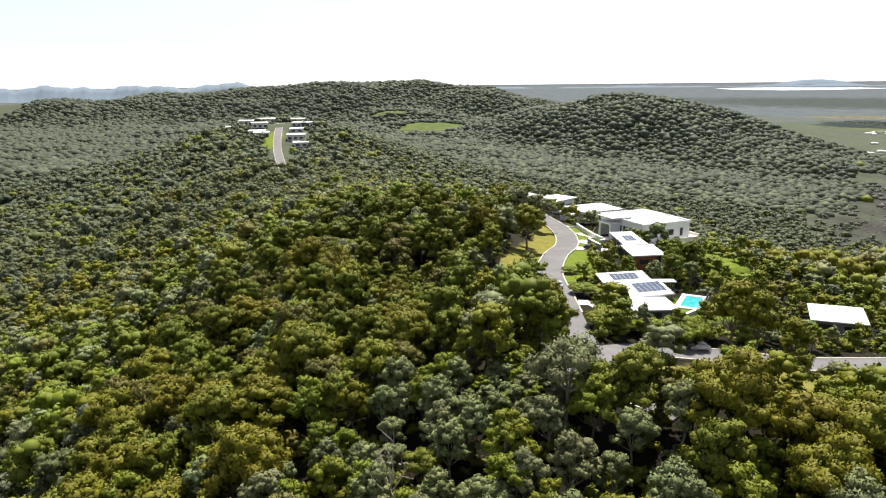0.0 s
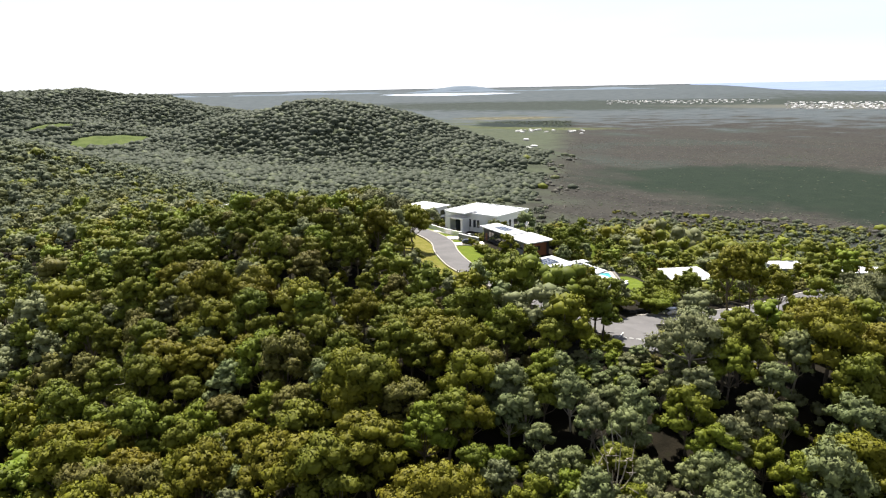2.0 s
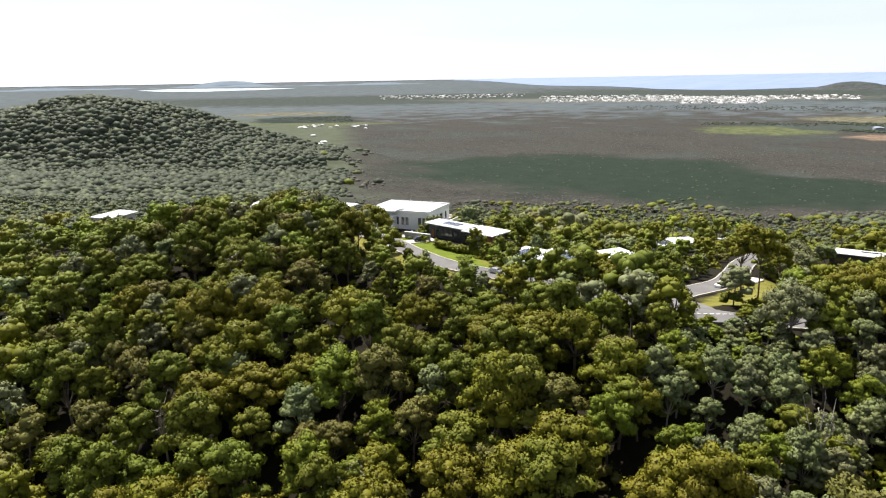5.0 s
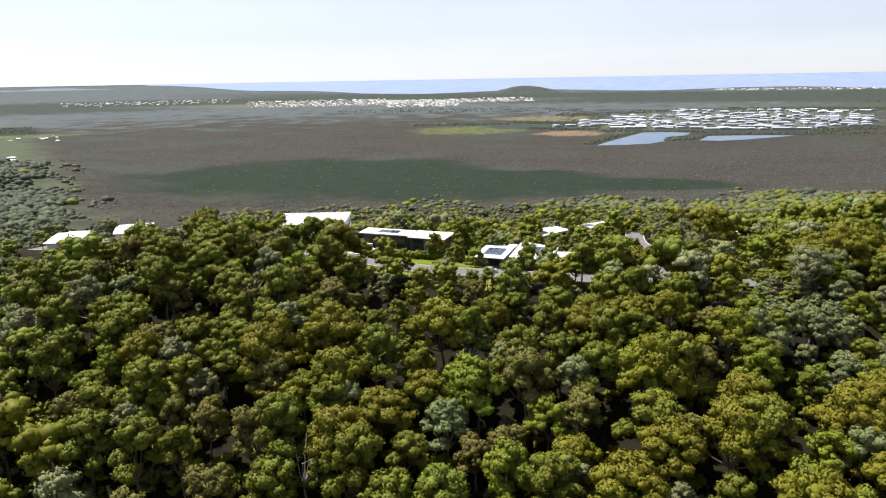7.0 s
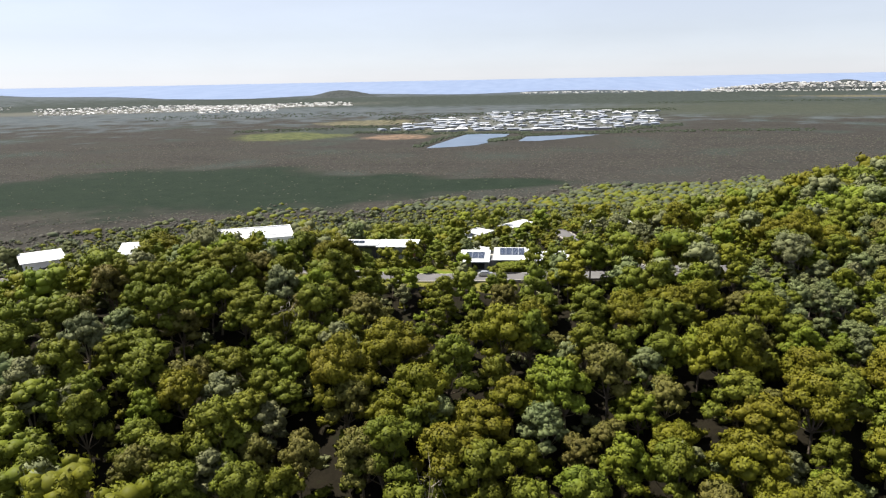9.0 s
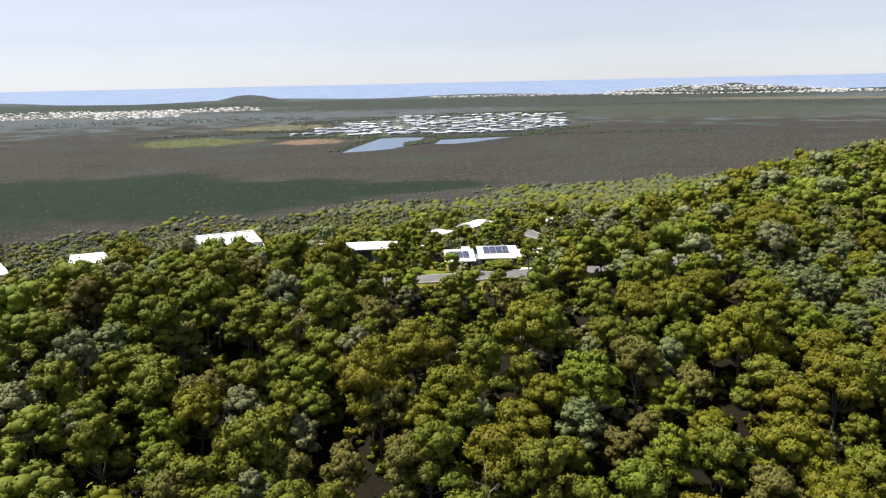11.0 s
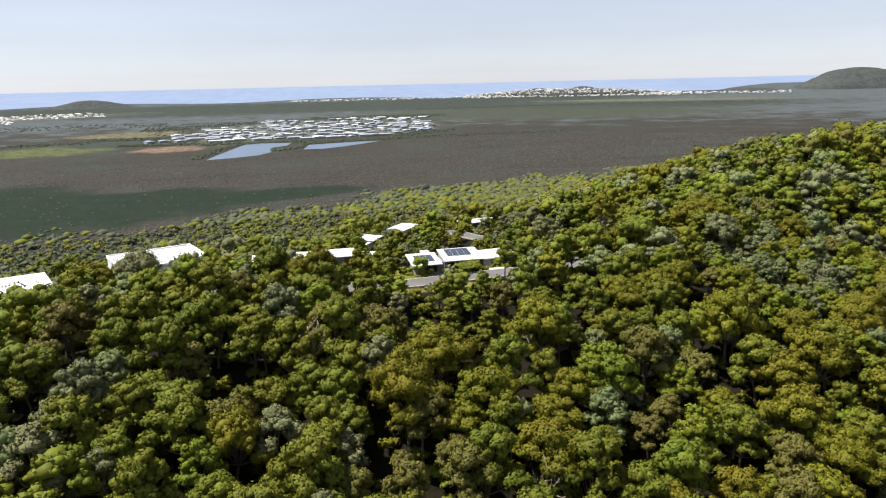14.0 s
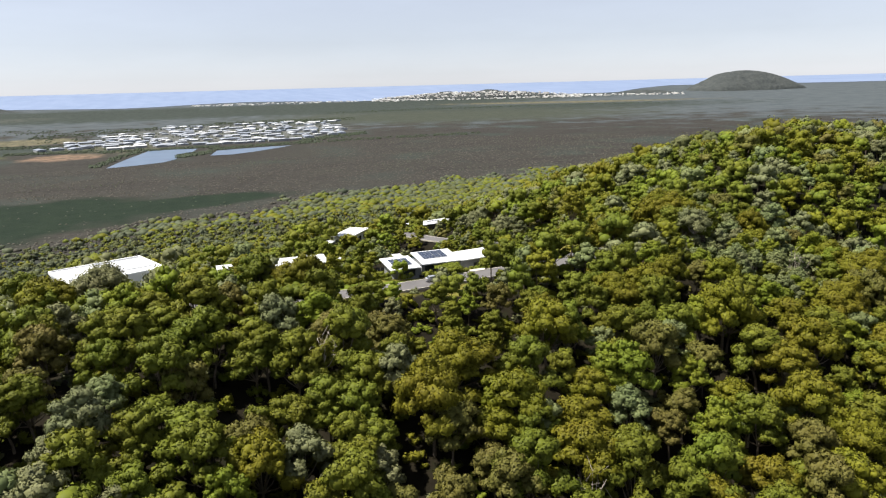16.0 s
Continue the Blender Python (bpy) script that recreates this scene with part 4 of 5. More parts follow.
def limbs(c, r, clear, girth):
    """Trunk that forks into limbs reaching the lobes."""
    lean = rng.uniform(-0.3, 0.3, 2)
    fork = (lean[0], lean[1], clear)
    out = [tube([(0, 0, -0.6), (lean[0] * 0.3, lean[1] * 0.3, clear * 0.5), fork], [girth, girth * 0.8, girth * 0.62], 7)]
    for i in range(0, len(c), max(1, len(c) // 7)):
        e = c[i]
        mid = (fork[0] * 0.45 + e[0] * 0.55, fork[1] * 0.45 + e[1] * 0.55, fork[2] * 0.6 + e[2] * 0.4)
        out.append(tube([fork, mid, tuple(e)], [girth * 0.45, girth * 0.28, girth * 0.08], 5))
    return join(out)


def make_tree(name, label, wide, tall, clear, lobes, leaf, count, size, bark, flat=False, squash=0.8, fill=0.78, loose=0.16):
    """A tree at the origin: trunk with limbs, and a crown of leaf sprays."""
    c, r = crown_shape(wide, tall, lobes, flat)
    c[:, 2] += clear
    tree = tagged(new(name), label, "tree")
    v, f = limbs(c, r, clear * 0.9, 0.035 * wide ** 0.9)
    trunk = new("trunk", mesh_of("trunk", v, f, [bark], smooth=True))
    trunk.parent = tree
    v, f, n = crown(c, r * 0.94, count, size, squash, loose, 13, -2.0, fill)
    top = new("crown", mesh_of("crown", v, f, [leaf], smooth=True, normals=n))
    top.parent = tree
    return tree


KINDS = [
    ("eucalyptus_tree", "olive-green eucalyptus tree with a broad rounded crown", 7.2, 5.2, 2.9, 14, 0),
    ("eucalyptus_tree", "olive-green eucalyptus tree with a broad rounded crown", 6.0, 5.0, 2.5, 12, 0),
    ("eucalyptus_tree", "mid-green eucalyptus tree with a clumped crown", 5.4, 5.4, 2.3, 11, 1),
    ("eucalyptus_tree", "mid-green eucalyptus tree with a clumped crown", 4.6, 4.8, 2.2, 10, 1),
    ("bloodwood_tree", "blue-green forest tree with dense pale foliage", 4.6, 5.2, 1.9, 11, 2),
    ("bloodwood_tree", "blue-green forest tree with dense pale foliage", 3.8, 4.6, 1.7, 10, 2),
    ("brush_box_tree", "fresh green forest tree with a dense domed crown", 4.8, 4.6, 2.2, 11, 3),
    ("stringybark_tree", "brownish-green stringybark tree with a thin crown", 5.0, 4.6, 2.6, 11, 4),
    ("paperbark_tree", "grey-green paperbark tree with an open crown", 4.6, 5.0, 2.1, 10, 5),
]
"""name, label, crown width and height, height of the crown's foot, lobes, leaf"""
models = []
for name, label, wide, tall, clear, lobes, leaf in KINDS:
    models.append(make_tree(name, label, wide, tall, clear, lobes, LEAVES[leaf], int(max(4600, 190 * wide ** 2)), 0.115, PALE_BARK if leaf in (2, 5) else BARK, loose=0.22, fill=0.62))

# where no tree stands: roads, plots, lawns
OPEN = [(13, 106, 4.5, 15, -14), (19, 127, 3.0, 13, 0), (10, 87.5, 3.2, 4.4, 0), (20, 104, 4.0, 13, -15), (26, 128, 4, 11, 0), (34, 60, 14, 4.5, 8), (20, 61.5, 5, 2.8, 20), (60, 51, 9, 8, 0),
        (45, 117, 5, 11, 20), (51, 128, 4, 6, 20), (31.5, 83, 5, 5, 0), (9, 53.5, 2.0, 1.6, 30), (38.5, 131, 10, 10, 0), (30.5, 107, 5, 11.5, 0), (25, 84, 6.5, 10, 0), (56, 94, 5.0, 5.0, 0), (90.5, 61.5, 5.0, 8.0, 0), (79, 64, 10, 5, -12),
        (33.5, 88, 4, 4.5, 0), (33, 150, 8, 6, 0), (27, 166, 5, 5, 0), (20, 176, 7, 5, 0), (1, 188, 5, 4.5, 0), (78, 92, 5, 3.5, 0), (89, 83, 5.5, 4.5, 0), (102, 87, 3, 3, 0), (109, 92, 3.5, 3, 0),
        (115, 83, 3.5, 3, 0), (-104, 440, 20, 7, 0), (-105, 406, 8, 24, 10), (-82, 398, 7, 30, 12), (-131, 439, 7, 6, 0), (-119, 424, 6, 7, 0), (-74, 361, 6, 7, 0), (72, 60, 6, 5, 0), (-15, 945, 46, 30, 0), (-85, 1160, 30, 14, 0),
        (6.5, 53.5, 5, 4, 0), (17.5, 53.5, 4, 3, 0), (83, 52, 7, 6, 0), (-92, 376, 4, 26, 5)]


def free(x, y, room):
    ok = np.ones(x.shape, bool)
    for line, half in ((ROAD_N, 2.6), (ROAD_E, 2.6), (ROAD_S, 1.6), (ROAD_FAR, 4.2)):
        ok &= along(line, x, y)[0] > half + room
    for cx, cy, rx, ry, turn in OPEN:
        c, s = math.cos(radians(turn)), math.sin(radians(turn))
        u, v = ((x - cx) * c + (y - cy) * s) / (rx + room * 0.5), (-(x - cx) * s + (y - cy) * c) / (ry + room * 0.5)
        ok &= u * u + v * v > 1
    return ok


def scatter(x0, x1, y0, y1, step, jitter=0.42):
    gx, gy = np.meshgrid(np.arange(x0, x1, step), np.arange(y0, y1, step * 0.87))
    gx = gx + (np.arange(gx.shape[0]) % 2)[:, None] * step / 2
    return gx.ravel() + rng.uniform(-jitter, jitter, gx.size) * step, gy.ravel() + rng.uniform(-jitter, jitter, gx.size) * step


def in_near(x, y):
    """The stretch of wood that the orbit passes closest to."""
    arc = (np.hypot(x - 42, y - 84) > 42) & (np.hypot(x - 42, y - 84) < 82) & (x < 3) & (y > 27) & (y < 136)
    return arc | ((x >= 3) & (x < 33) & (y > 24) & (y < 49))


# the trees nearest the orbit, each on its own
x, y = scatter(-48, 34, 22, 142, 4.35)
sel = in_near(x, y) & free(x, y, 0.6) & ~((x < 9.5) & (((x - 0) / 13) ** 2 + ((y - 44.5) / 10) ** 2 < 1))
x, y = x[sel], y[sel]
z = land(x, y)
pick_noise = waves(x, y, 30, 5) + rng.normal(size=len(x)) * 0.9
pick_noise = pick_noise - 1.6 * np.exp(-((x - 0) / 9) ** 2 - ((y - 44) / 7) ** 2) - 0.8 * np.exp(-((x - 20) / 9) ** 2 - ((y - 36) / 9) ** 2)
MARKED = {6: (-17.2, 80.5), 0: (-15.3, 96.6), 1: (-21.2, 61.0)}
for i in range(len(x)):
    q = rng.random()
    if pick_noise[i] > 0.6:
        kind = rng.choice([0, 1, 1, 3, 7])
    elif pick_noise[i] < -0.7:
        kind = rng.choice([4, 5, 5, 2, 3])
    else:
        kind = rng.choice([1, 2, 2, 3, 3, 6, 6, 8, 7])
    if y[i] > 94 and q < 0.75:
        kind = rng.choice([2, 3, 3, 7, 2, 8])
    elif y[i] < 60 and q < 0.6:
        kind = rng.choice([6, 1, 0, 3, 6, 4])
    grow = rng.uniform(0.85, 1.25) * (0.58 if x[i] > -13 and 87 < y[i] < 101 else 0.72 if x[i] > -10 and 76 < y[i] <= 87 else 0.76 if x[i] > -9 and 40 < y[i] < 60 else 1)
    m = pose(x[i], y[i], z[i] - 0.1, rng.normal() * 2.5, rng.normal() * 2.5, rng.uniform(0, 360)) @ Matrix.Diagonal((grow, grow, grow * rng.uniform(0.85, 1.1), 1))
    for k_marked, (mx, my) in MARKED.items():
        if i == np.argmin(np.hypot(x - mx, y - my)):
            kind = k_marked
            m = pose(mx, my, land_at(mx, my) - 0.1, 0, 0, 40) @ Matrix.Diagonal((1.1, 1.1, 1.05, 1))
    t = copy_thing(models[kind], m)
    t["group"] = "trees of the near wood"

# the close-grown pale trees below the junction
x, y = scatter(-13, 13, 34, 56, 2.9)
sel = free(x, y, 0.3) & (((x - 0) / 13) ** 2 + ((y - 44.5) / 10) ** 2 < 1) & (x < 9.5)
for tx, ty in zip(x[sel], y[sel]):
    s = rng.uniform(0.62, 0.85) * (0.72 if math.hypot(tx - 6.5, ty - 52) < 6 else 1)
    t = copy_thing(models[rng.choice([4, 5, 4, 5, 6, 2, 8])], pose(tx, ty, land_at(tx, ty) - 0.1, 0, 0, rng.uniform(0, 360)) @ Matrix.Diagonal((s, s, s * rng.uniform(0.85, 1.05), 1)))
    t["group"] = "trees of the near wood"


# saplings on the bank beside the junction
x, y = scatter(0, 14, 46, 60, 1.7)
sel = (((x - 7.5) / 6.5) ** 2 + ((y - 53) / 5.5) ** 2 < 1) & (along(ROAD_S, x, y)[0] > 2.3) & (along(ROAD_N, x, y)[0] > 3.2) & (np.hypot(x - 10.8, y - 56.2) > 3.2)
for tx, ty in zip(x[sel], y[sel]):
    s = rng.uniform(0.36, 0.5)
    t = copy_thing(models[rng.choice([4, 5, 6, 8])], pose(tx, ty, land_at(tx, ty) - 0.15, 0, 0, rng.uniform(0, 360)) @ Matrix.Diagonal((s, s, s * rng.uniform(0.7, 0.9), 1)))
    t["group"] = "saplings by the junction"


def set_tree(kind, tx, ty, size, high=1.0, sink=0.1):
    m = pose(tx, ty, land_at(tx, ty) - sink, 0, 0, tx * 37 % 360) @ Matrix.Diagonal((size, size, size * high, 1))
    return copy_thing(models[kind], m)


# landmark trees by the junction and the gardens
tall_a = make_tree("tall_gum_tree", "tall gum tree with a bare trunk beside the road", 4.8, 4.6, 5.0, 12, LEAVES[0], 5000, 0.11, BARK, loose=0.25, fill=0.55)
tall_a.matrix_basis = pose(26.2, 59.3, land_at(26.2, 59.3) - 0.1)
for tx, ty, s in ((27.6, 57.8, 0.8), (30.5, 56.5, 0.62)):
    copy_thing(tall_a, pose(tx, ty, land_at(tx, ty) - 0.1, 0, 0, tx * 50) @ Matrix.Diagonal((s, s, s * 1.15, 1)))
pale = make_tree("pale_gum_tree", "pale grey-green gum tree with an open spreading crown", 6.2, 3.8, 3.0, 11, LEAVES[5], 4600, 0.10, PALE_BARK, squash=0.7, fill=0.5, loose=0.4)
pale.matrix_basis = pose(9.2, 48.2, land_at(9.2, 48.2) - 0.1)
for tx, ty, s in ((18.2, 131.2, 1.1), (13.2, 129.8, 1.2), (57, 63.5, 0.9), (50, 60.5, 0.95)):
    copy_thing(pale, pose(tx, ty, land_at(tx, ty) - 0.1, 0, 0, tx * 50) @ Matrix.Diagonal((s, s, s, 1)))
flame = make_tree("poinciana_tree", "wide flat-topped fresh green poinciana tree", 7.6, 2.6, 1.7, 16, LEAVES[3], 7000, 0.10, BARK, flat=True, squash=0.38, loose=0.2)
flame.matrix_basis = pose(25.0, 69.3, land_at(25.0, 69.3) - 0.1) @ Matrix.Diagonal((0.85, 0.85, 0.7, 1))
for tx, ty, s, tall in ((17.6, 70.0, 0.9, 0.75), (21.2, 70.8, 0.65, 0.6), (17.9, 84.5, 0.7, 0.55), (19.0, 79.5, 0.42, 0.4), (28.8, 71.0, 0.62, 0.5), (18.4, 97, 0.45, 0.4)):
    copy_thing(flame, pose(tx, ty, land_at(tx, ty) - 0.1, 0, 0, tx * 70) @ Matrix.Diagonal((s, s, tall, 1)))
for kind, tx, ty, s in ((0, 9.4, 63.5, 0.85), (1, 9.8, 67.5, 0.82), (2, 9.6, 71.5, 0.75), (1, 9.8, 75.0, 0.7), (1, 14.0, 113, 1.1), (2, 8.0, 98, 0.4), (3, 8.2, 81, 0.4), (6, 6.4, 84.5, 0.4), (2, 10.0, 60.8, 0.88), (2, 2.4, 57.2, 0.75), (6, -0.2, 54.6, 0.7), (3, -1.8, 52.2, 0.72), (2, 4.6, 59.6, 0.75), (1, 9.6, 65, 0.85), (0, 19.6, 43.6, 0.95), (1, 24, 41.6, 1.0), (0, 28.5, 39.8, 1.05), (2, 33, 38.4, 1.0), (1, 21.6, 46.5, 0.9), (2, 18.5, 45.6, 0.8), (2, 15.5, 138, 1.2), (1, 11, 135, 1.2), (6, 10.2, 78.5, 0.55), (2, 13.4, 46.8, 0.85), (5, 16.6, 44.2, 0.95), (6, 10.6, 45.4, 0.8), (0, 6.0, 107.5, 1.0), (2, 7.4, 112.5, 1.15), (1, 8.8, 117.5, 0.8), (2, 10.8, 122.5, 0.7), (1, 13.0, 128.5, 0.75), (6, 14.5, 134, 1.0), (3, 33, 119.5, 0.62), (3, 36, 120.5, 0.55), (6, 39, 119, 0.5), (4, 29, 92, 0.6), (2, 32, 94, 0.75), (5, 35, 95, 0.8), (2, 37, 100, 0.8), (6, 34, 99.5, 0.7), (8, 44, 60, 0.7), (5, 53.5, 65, 0.7),
                        (8, 57, 66.5, 0.75), (2, 65, 66, 0.9), (3, 46, 73.5, 0.45), (6, 40, 71, 0.45), (7, 16, 47, 0.6), (2, 32.5, 71.5, 0.5), (5, 37, 74.5, 0.5), (3, 22.2, 95.5, 0.45), (3, 24.4, 98, 0.4), (3, 24.6, 101, 0.4)):
    set_tree(kind, tx, ty, s)
for t in models:
    # the patterns themselves stand in the wood too
    tx, ty = 2.0 - 5.3 * models.index(t), 28.0 + (models.index(t) % 3) * 3.0
    t.matrix_basis = pose(tx, ty, land_at(tx, ty) - 0.1)


def dead_tree(x, y, tall, spread):
    """A bleached dead tree: forked bare limbs with twigs."""
    c, r = crown_shape(spread, tall * 0.6, 16)
    c[:, 2] += tall * 0.5
    t = tagged(new("dead_tree"), "bleached bare dead tree among green crowns", "tree")
    t.location = (x, y, land_at(x, y) - 0.1)
    v, f = limbs(c, r, tall * 0.5, 0.14)
    trunk = new("trunk", mesh_of("trunk", v, f, [PALE_BARK], smooth=True))
    trunk.parent = t
    more = []
    for q in c:
        tip = q + sphere_points(1)[0] * 0.9 + (0, 0, 0.5)
        more.append(tube([tuple(q * 0.8 + (0, 0, 0.2 * q[2])), tuple(q), tuple(tip)], [0.05, 0.04, 0.012], 4))
    v, f = join(more)
    bare = new("branches", mesh_of("branches", v, f, [PALE_BARK], smooth=True))
    bare.parent = t
    return t


for dx, dy, dh in ((-12.4, 108.8, 8.6), (-3.6, 41.4, 7.4), (-30.6, 91.0, 7.0)):
    dead_tree(dx, dy, dh, 4.2)


def hedge(line, high, deep, label):
    """A clipped hedge: a run of overlapping leafy lobes along a line, on a few short stems."""
    pts = []
    for (x0, y0), (x1, y1) in zip(line, line[1:]):
        n = max(2, int(math.hypot(x1 - x0, y1 - y0) / (deep * 0.55)))
        pts += [(x0 + (x1 - x0) * i / n, y0 + (y1 - y0) * i / n) for i in range(n)]
    ox, oy = pts[0]
    oz = land_at(ox, oy)
    c = np.array([(px - ox, py - oy, land_at(px, py) - oz + high * 0.5) for px, py in pts])
    h = tagged(new("hedge"), label, "hedge")
    h.location = (ox, oy, oz)
    v, f, n = crown(c, np.full(len(c), deep * 0.62) * rng.uniform(0.9, 1.1, len(c)), 130 * len(c), 0.09, high / deep, 0.12, 9, -2.0, 0.85)
    leafy = new("foliage", mesh_of("foliage", v, f, [LEAVES[1]], smooth=True, normals=n))
    leafy.parent = h
    for q in c[::3]:
        v, f = tube([(q[0], q[1], q[2] - high * 0.5 - 0.3), (q[0], q[1], q[2])], [0.06, 0.04], 5)
        stem = new("stem", mesh_of("stem", v, f, [BARK], smooth=True))
        stem.parent = h
    return h


hedge([(24.6, 99.5), (23.6, 104), (23.9, 109)], 1.3, 1.1, "dark green clipped hedge between a verge and a charcoal house")
hedge([(19.6, 76), (19.2, 82), (19.6, 88)], 1.1, 1.0, "dark green garden hedge before a white-roofed house")

# ---- the rest of the woods, joined ----
def small_model(wide, tall, clear, lobes, count, size, tufts=2, low=-0.5):
    c, r = crown_shape(wide, tall, lobes)
    c[:, 2] += clear
    cv, cf, cn = crown(c, r * (1.08 if tufts > 5 else 1.24), count, size, 0.8, 0.25, tufts, low, 0.72 if tufts > 5 else 0.9)
    tv, tf = tube([(0, 0, -0.6), (0.1, 0.05, clear), tuple(c[0])], [0.14, 0.10, 0.03], 5)
    v, f = join([(cv, cf), (tv, tf)])
    return v, f, np.r_[np.zeros(len(cf), int), np.ones(len(tf), int)], np.vstack([cn, np.zeros((len(tv), 3))])


def plant(name, label, x, y, z, shapes, size, leaf_of, kind="woodland"):
    """Many trees in one mesh, each turned and sized."""
    vs, fs, mi, ns, k = [], [], [], [], 0
    which, turn, tall = rng.integers(0, len(shapes), len(x)), rng.uniform(0, 6.28, len(x)), rng.uniform(0.85, 1.12, len(x))
    for w, (v, f, b, n) in enumerate(shapes):
        own = np.flatnonzero(which == w)
        if not len(own):
            continue
        ca, sa, s = np.cos(turn[own])[:, None], np.sin(turn[own])[:, None], size[own][:, None]
        vs.append(np.stack([(v[:, 0] * ca - v[:, 1] * sa) * s + x[own][:, None], (v[:, 0] * sa + v[:, 1] * ca) * s + y[own][:, None], v[:, 2] * s * tall[own][:, None] + z[own][:, None]], -1).reshape(-1, 3))
        ns.append(np.stack([n[:, 0] * ca - n[:, 1] * sa, n[:, 0] * sa + n[:, 1] * ca, n[:, 2] + 0 * ca], -1).reshape(-1, 3))
        fs.append((f[None] + (np.arange(len(own)) * len(v))[:, None, None] + k).reshape(-1, 3))
        mi.append(np.where(b[None] == 1, len(LEAVES), leaf_of[own][:, None]).ravel())
        k += len(v) * len(own)
    me = mesh_of(name, np.vstack(vs), np.vstack(fs), LEAVES + [BARK], np.concatenate(mi), True, np.vstack(ns))
    return tagged(new(name, me), label, kind, kind="stuff")


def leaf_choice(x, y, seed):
    p = waves(x, y, 45, seed) + rng.normal(size=len(x)) * 0.8
    a = np.array([0, 0, 1, 4])[rng.integers(0, 4, len(x))]
    b = np.array([1, 3, 1, 0, 5])[rng.integers(0, 5, len(x))]
    c = np.array([1, 1, 5, 2])[rng.integers(0, 4, len(x))]
    return np.where(p > 0.5, a, np.where(p < -1.0, c, b))


sizes = ((6.4, 4.8, 2.6, 8), (5.4, 4.8, 2.4, 7), (4.6, 4.6, 2.2, 6), (4.0, 4.2, 2.0, 6), (5.0, 5.0, 2.0, 7))
middle = [small_model(w, t, cl, n + 1, 620, 0.17, 6) for w, t, cl, n in sizes]
outer = [small_model(w * 1.05, t * 0.72, cl + 0.8, max(5, n - 2), 110, 0.26, 4) for w, t, cl, n in sizes]
x, y = scatter(-240, 190, -90, 300, 4.2)
d_eye = np.hypot(x - HUB[0], y - HUB[1])
bearing = np.degrees(np.arctan2(x - HUB[0], y - HUB[1]))
sel = ~in_near(x, y) & free(x, y, 0.6) & (d_eye < 235) & ((d_eye > 20) | (x > -30)) & (bearing > -50) & (bearing < 152)
sel &= ~((x < -60) & (y < 60)) & ~((y < -5) & (x < 25))
x, y, d_eye = x[sel], y[sel], d_eye[sel]
settled = 1 / (1 + np.exp((np.hypot((x - 42) / 40, (y - 92) / 62) - 1) * 9)) * np.clip((x - 9) / 4, 0, 1) * np.clip((y - 47) / 5, 0, 1)
crest = np.exp(-((x - 1) / 11) ** 2 - ((y - 120) / 26) ** 2)
verge = np.exp(-((x - 8) / 7) ** 2 - ((y - 92) / 11) ** 2)
hollow = np.exp(-((x - 46) / 9) ** 2 - ((y - 81) / 9) ** 2)
height = 7.4 + 0.5 * crest - 3.4 * settled - 3.8 * verge - 1.5 * np.clip((y - 138) / 10, 0, 1) * (d_eye < 170)
height = height * (1 - 0.45 * hollow) * (1 - 0.62 * np.exp(-((x - 51) / 7) ** 2 - ((y - 89) / 7) ** 2))
height = height + 4.0 * np.exp(-((x - 102) / 32) ** 2 - ((y - 128) / 26) ** 2) - 3.6 * np.exp(-((x - 8) / 15) ** 2 - ((y - 168) / 17) ** 2)
size = rng.uniform(0.82, 1.16, len(x)) * height / 7.2
leaf = leaf_choice(x, y, 4)
# duller leaf tones farther out inland stand in for haze
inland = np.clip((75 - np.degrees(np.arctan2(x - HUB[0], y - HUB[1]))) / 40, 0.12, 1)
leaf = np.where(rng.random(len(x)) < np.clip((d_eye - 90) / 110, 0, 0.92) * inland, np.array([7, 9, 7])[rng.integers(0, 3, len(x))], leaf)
for part_sel, shapes, name, label in ((d_eye < 112, middle, "woodland", "dense mixed eucalyptus wood over the ridge"), (d_eye >= 112, outer, "outer_woodland", "eucalyptus wood down the far side of the ridge")):
    plant(name, label, x[part_sel], y[part_sel], land(x[part_sel], y[part_sel]) - 0.1, shapes, size[part_sel], leaf[part_sel])
# forest on the lower slopes and the far hills
blob, dome = [], []
for i in range(9):
    c, r = crown_shape(4.8, 2.3, 2)
    v, f, n = crown(c, r * rng.uniform(1.5, 2.1, len(r)), 12, 0.5, 0.85, 0.3, 4, -0.1, 0.9)
    blob.append((v, f, np.zeros(len(f), int), n))
    v, f = ball(ICO_V, ICO_F, -0.25)
    n = v.copy()
    v = v * rng.uniform(0.75, 1.2, (len(v), 1)) * (2.4 * rng.uniform(0.8, 1.25), 2.4 * rng.uniform(0.75, 1.1), 1.7) + (0, 0, 0.3)
    dome.append((v, f, np.zeros(len(f), int), n))
x, y = scatter(-700, 560, 40, 1700, 4.5, 0.75)
x2, y2 = scatter(-100, 700, -420, 40, 4.5, 0.75)
x, y = np.r_[x, x2], np.r_[y, y2]
d_eye = np.hypot(x - HUB[0], y - HUB[1])
bearing = np.degrees(np.arctan2(x - HUB[0], y - HUB[1]))
z = land(x, y)
edge = np.interp(bearing, [20, 36, 45, 55, 65, 75, 84, 92, 106, 120, 150], [600, 470, 490, 500, 520, 520, 585, 630, 690, 800, 950]) + 34 * waves(x, y, 200, 8) + 22 * waves(x, y, 60, 3) - 70 * rng.random(len(x)) ** 2
valley = bearing < 36 + 3 * waves(x, y, 300, 9) + 2.5 * waves(x, y, 90, 4) + 1.5 * rng.normal(size=len(x))
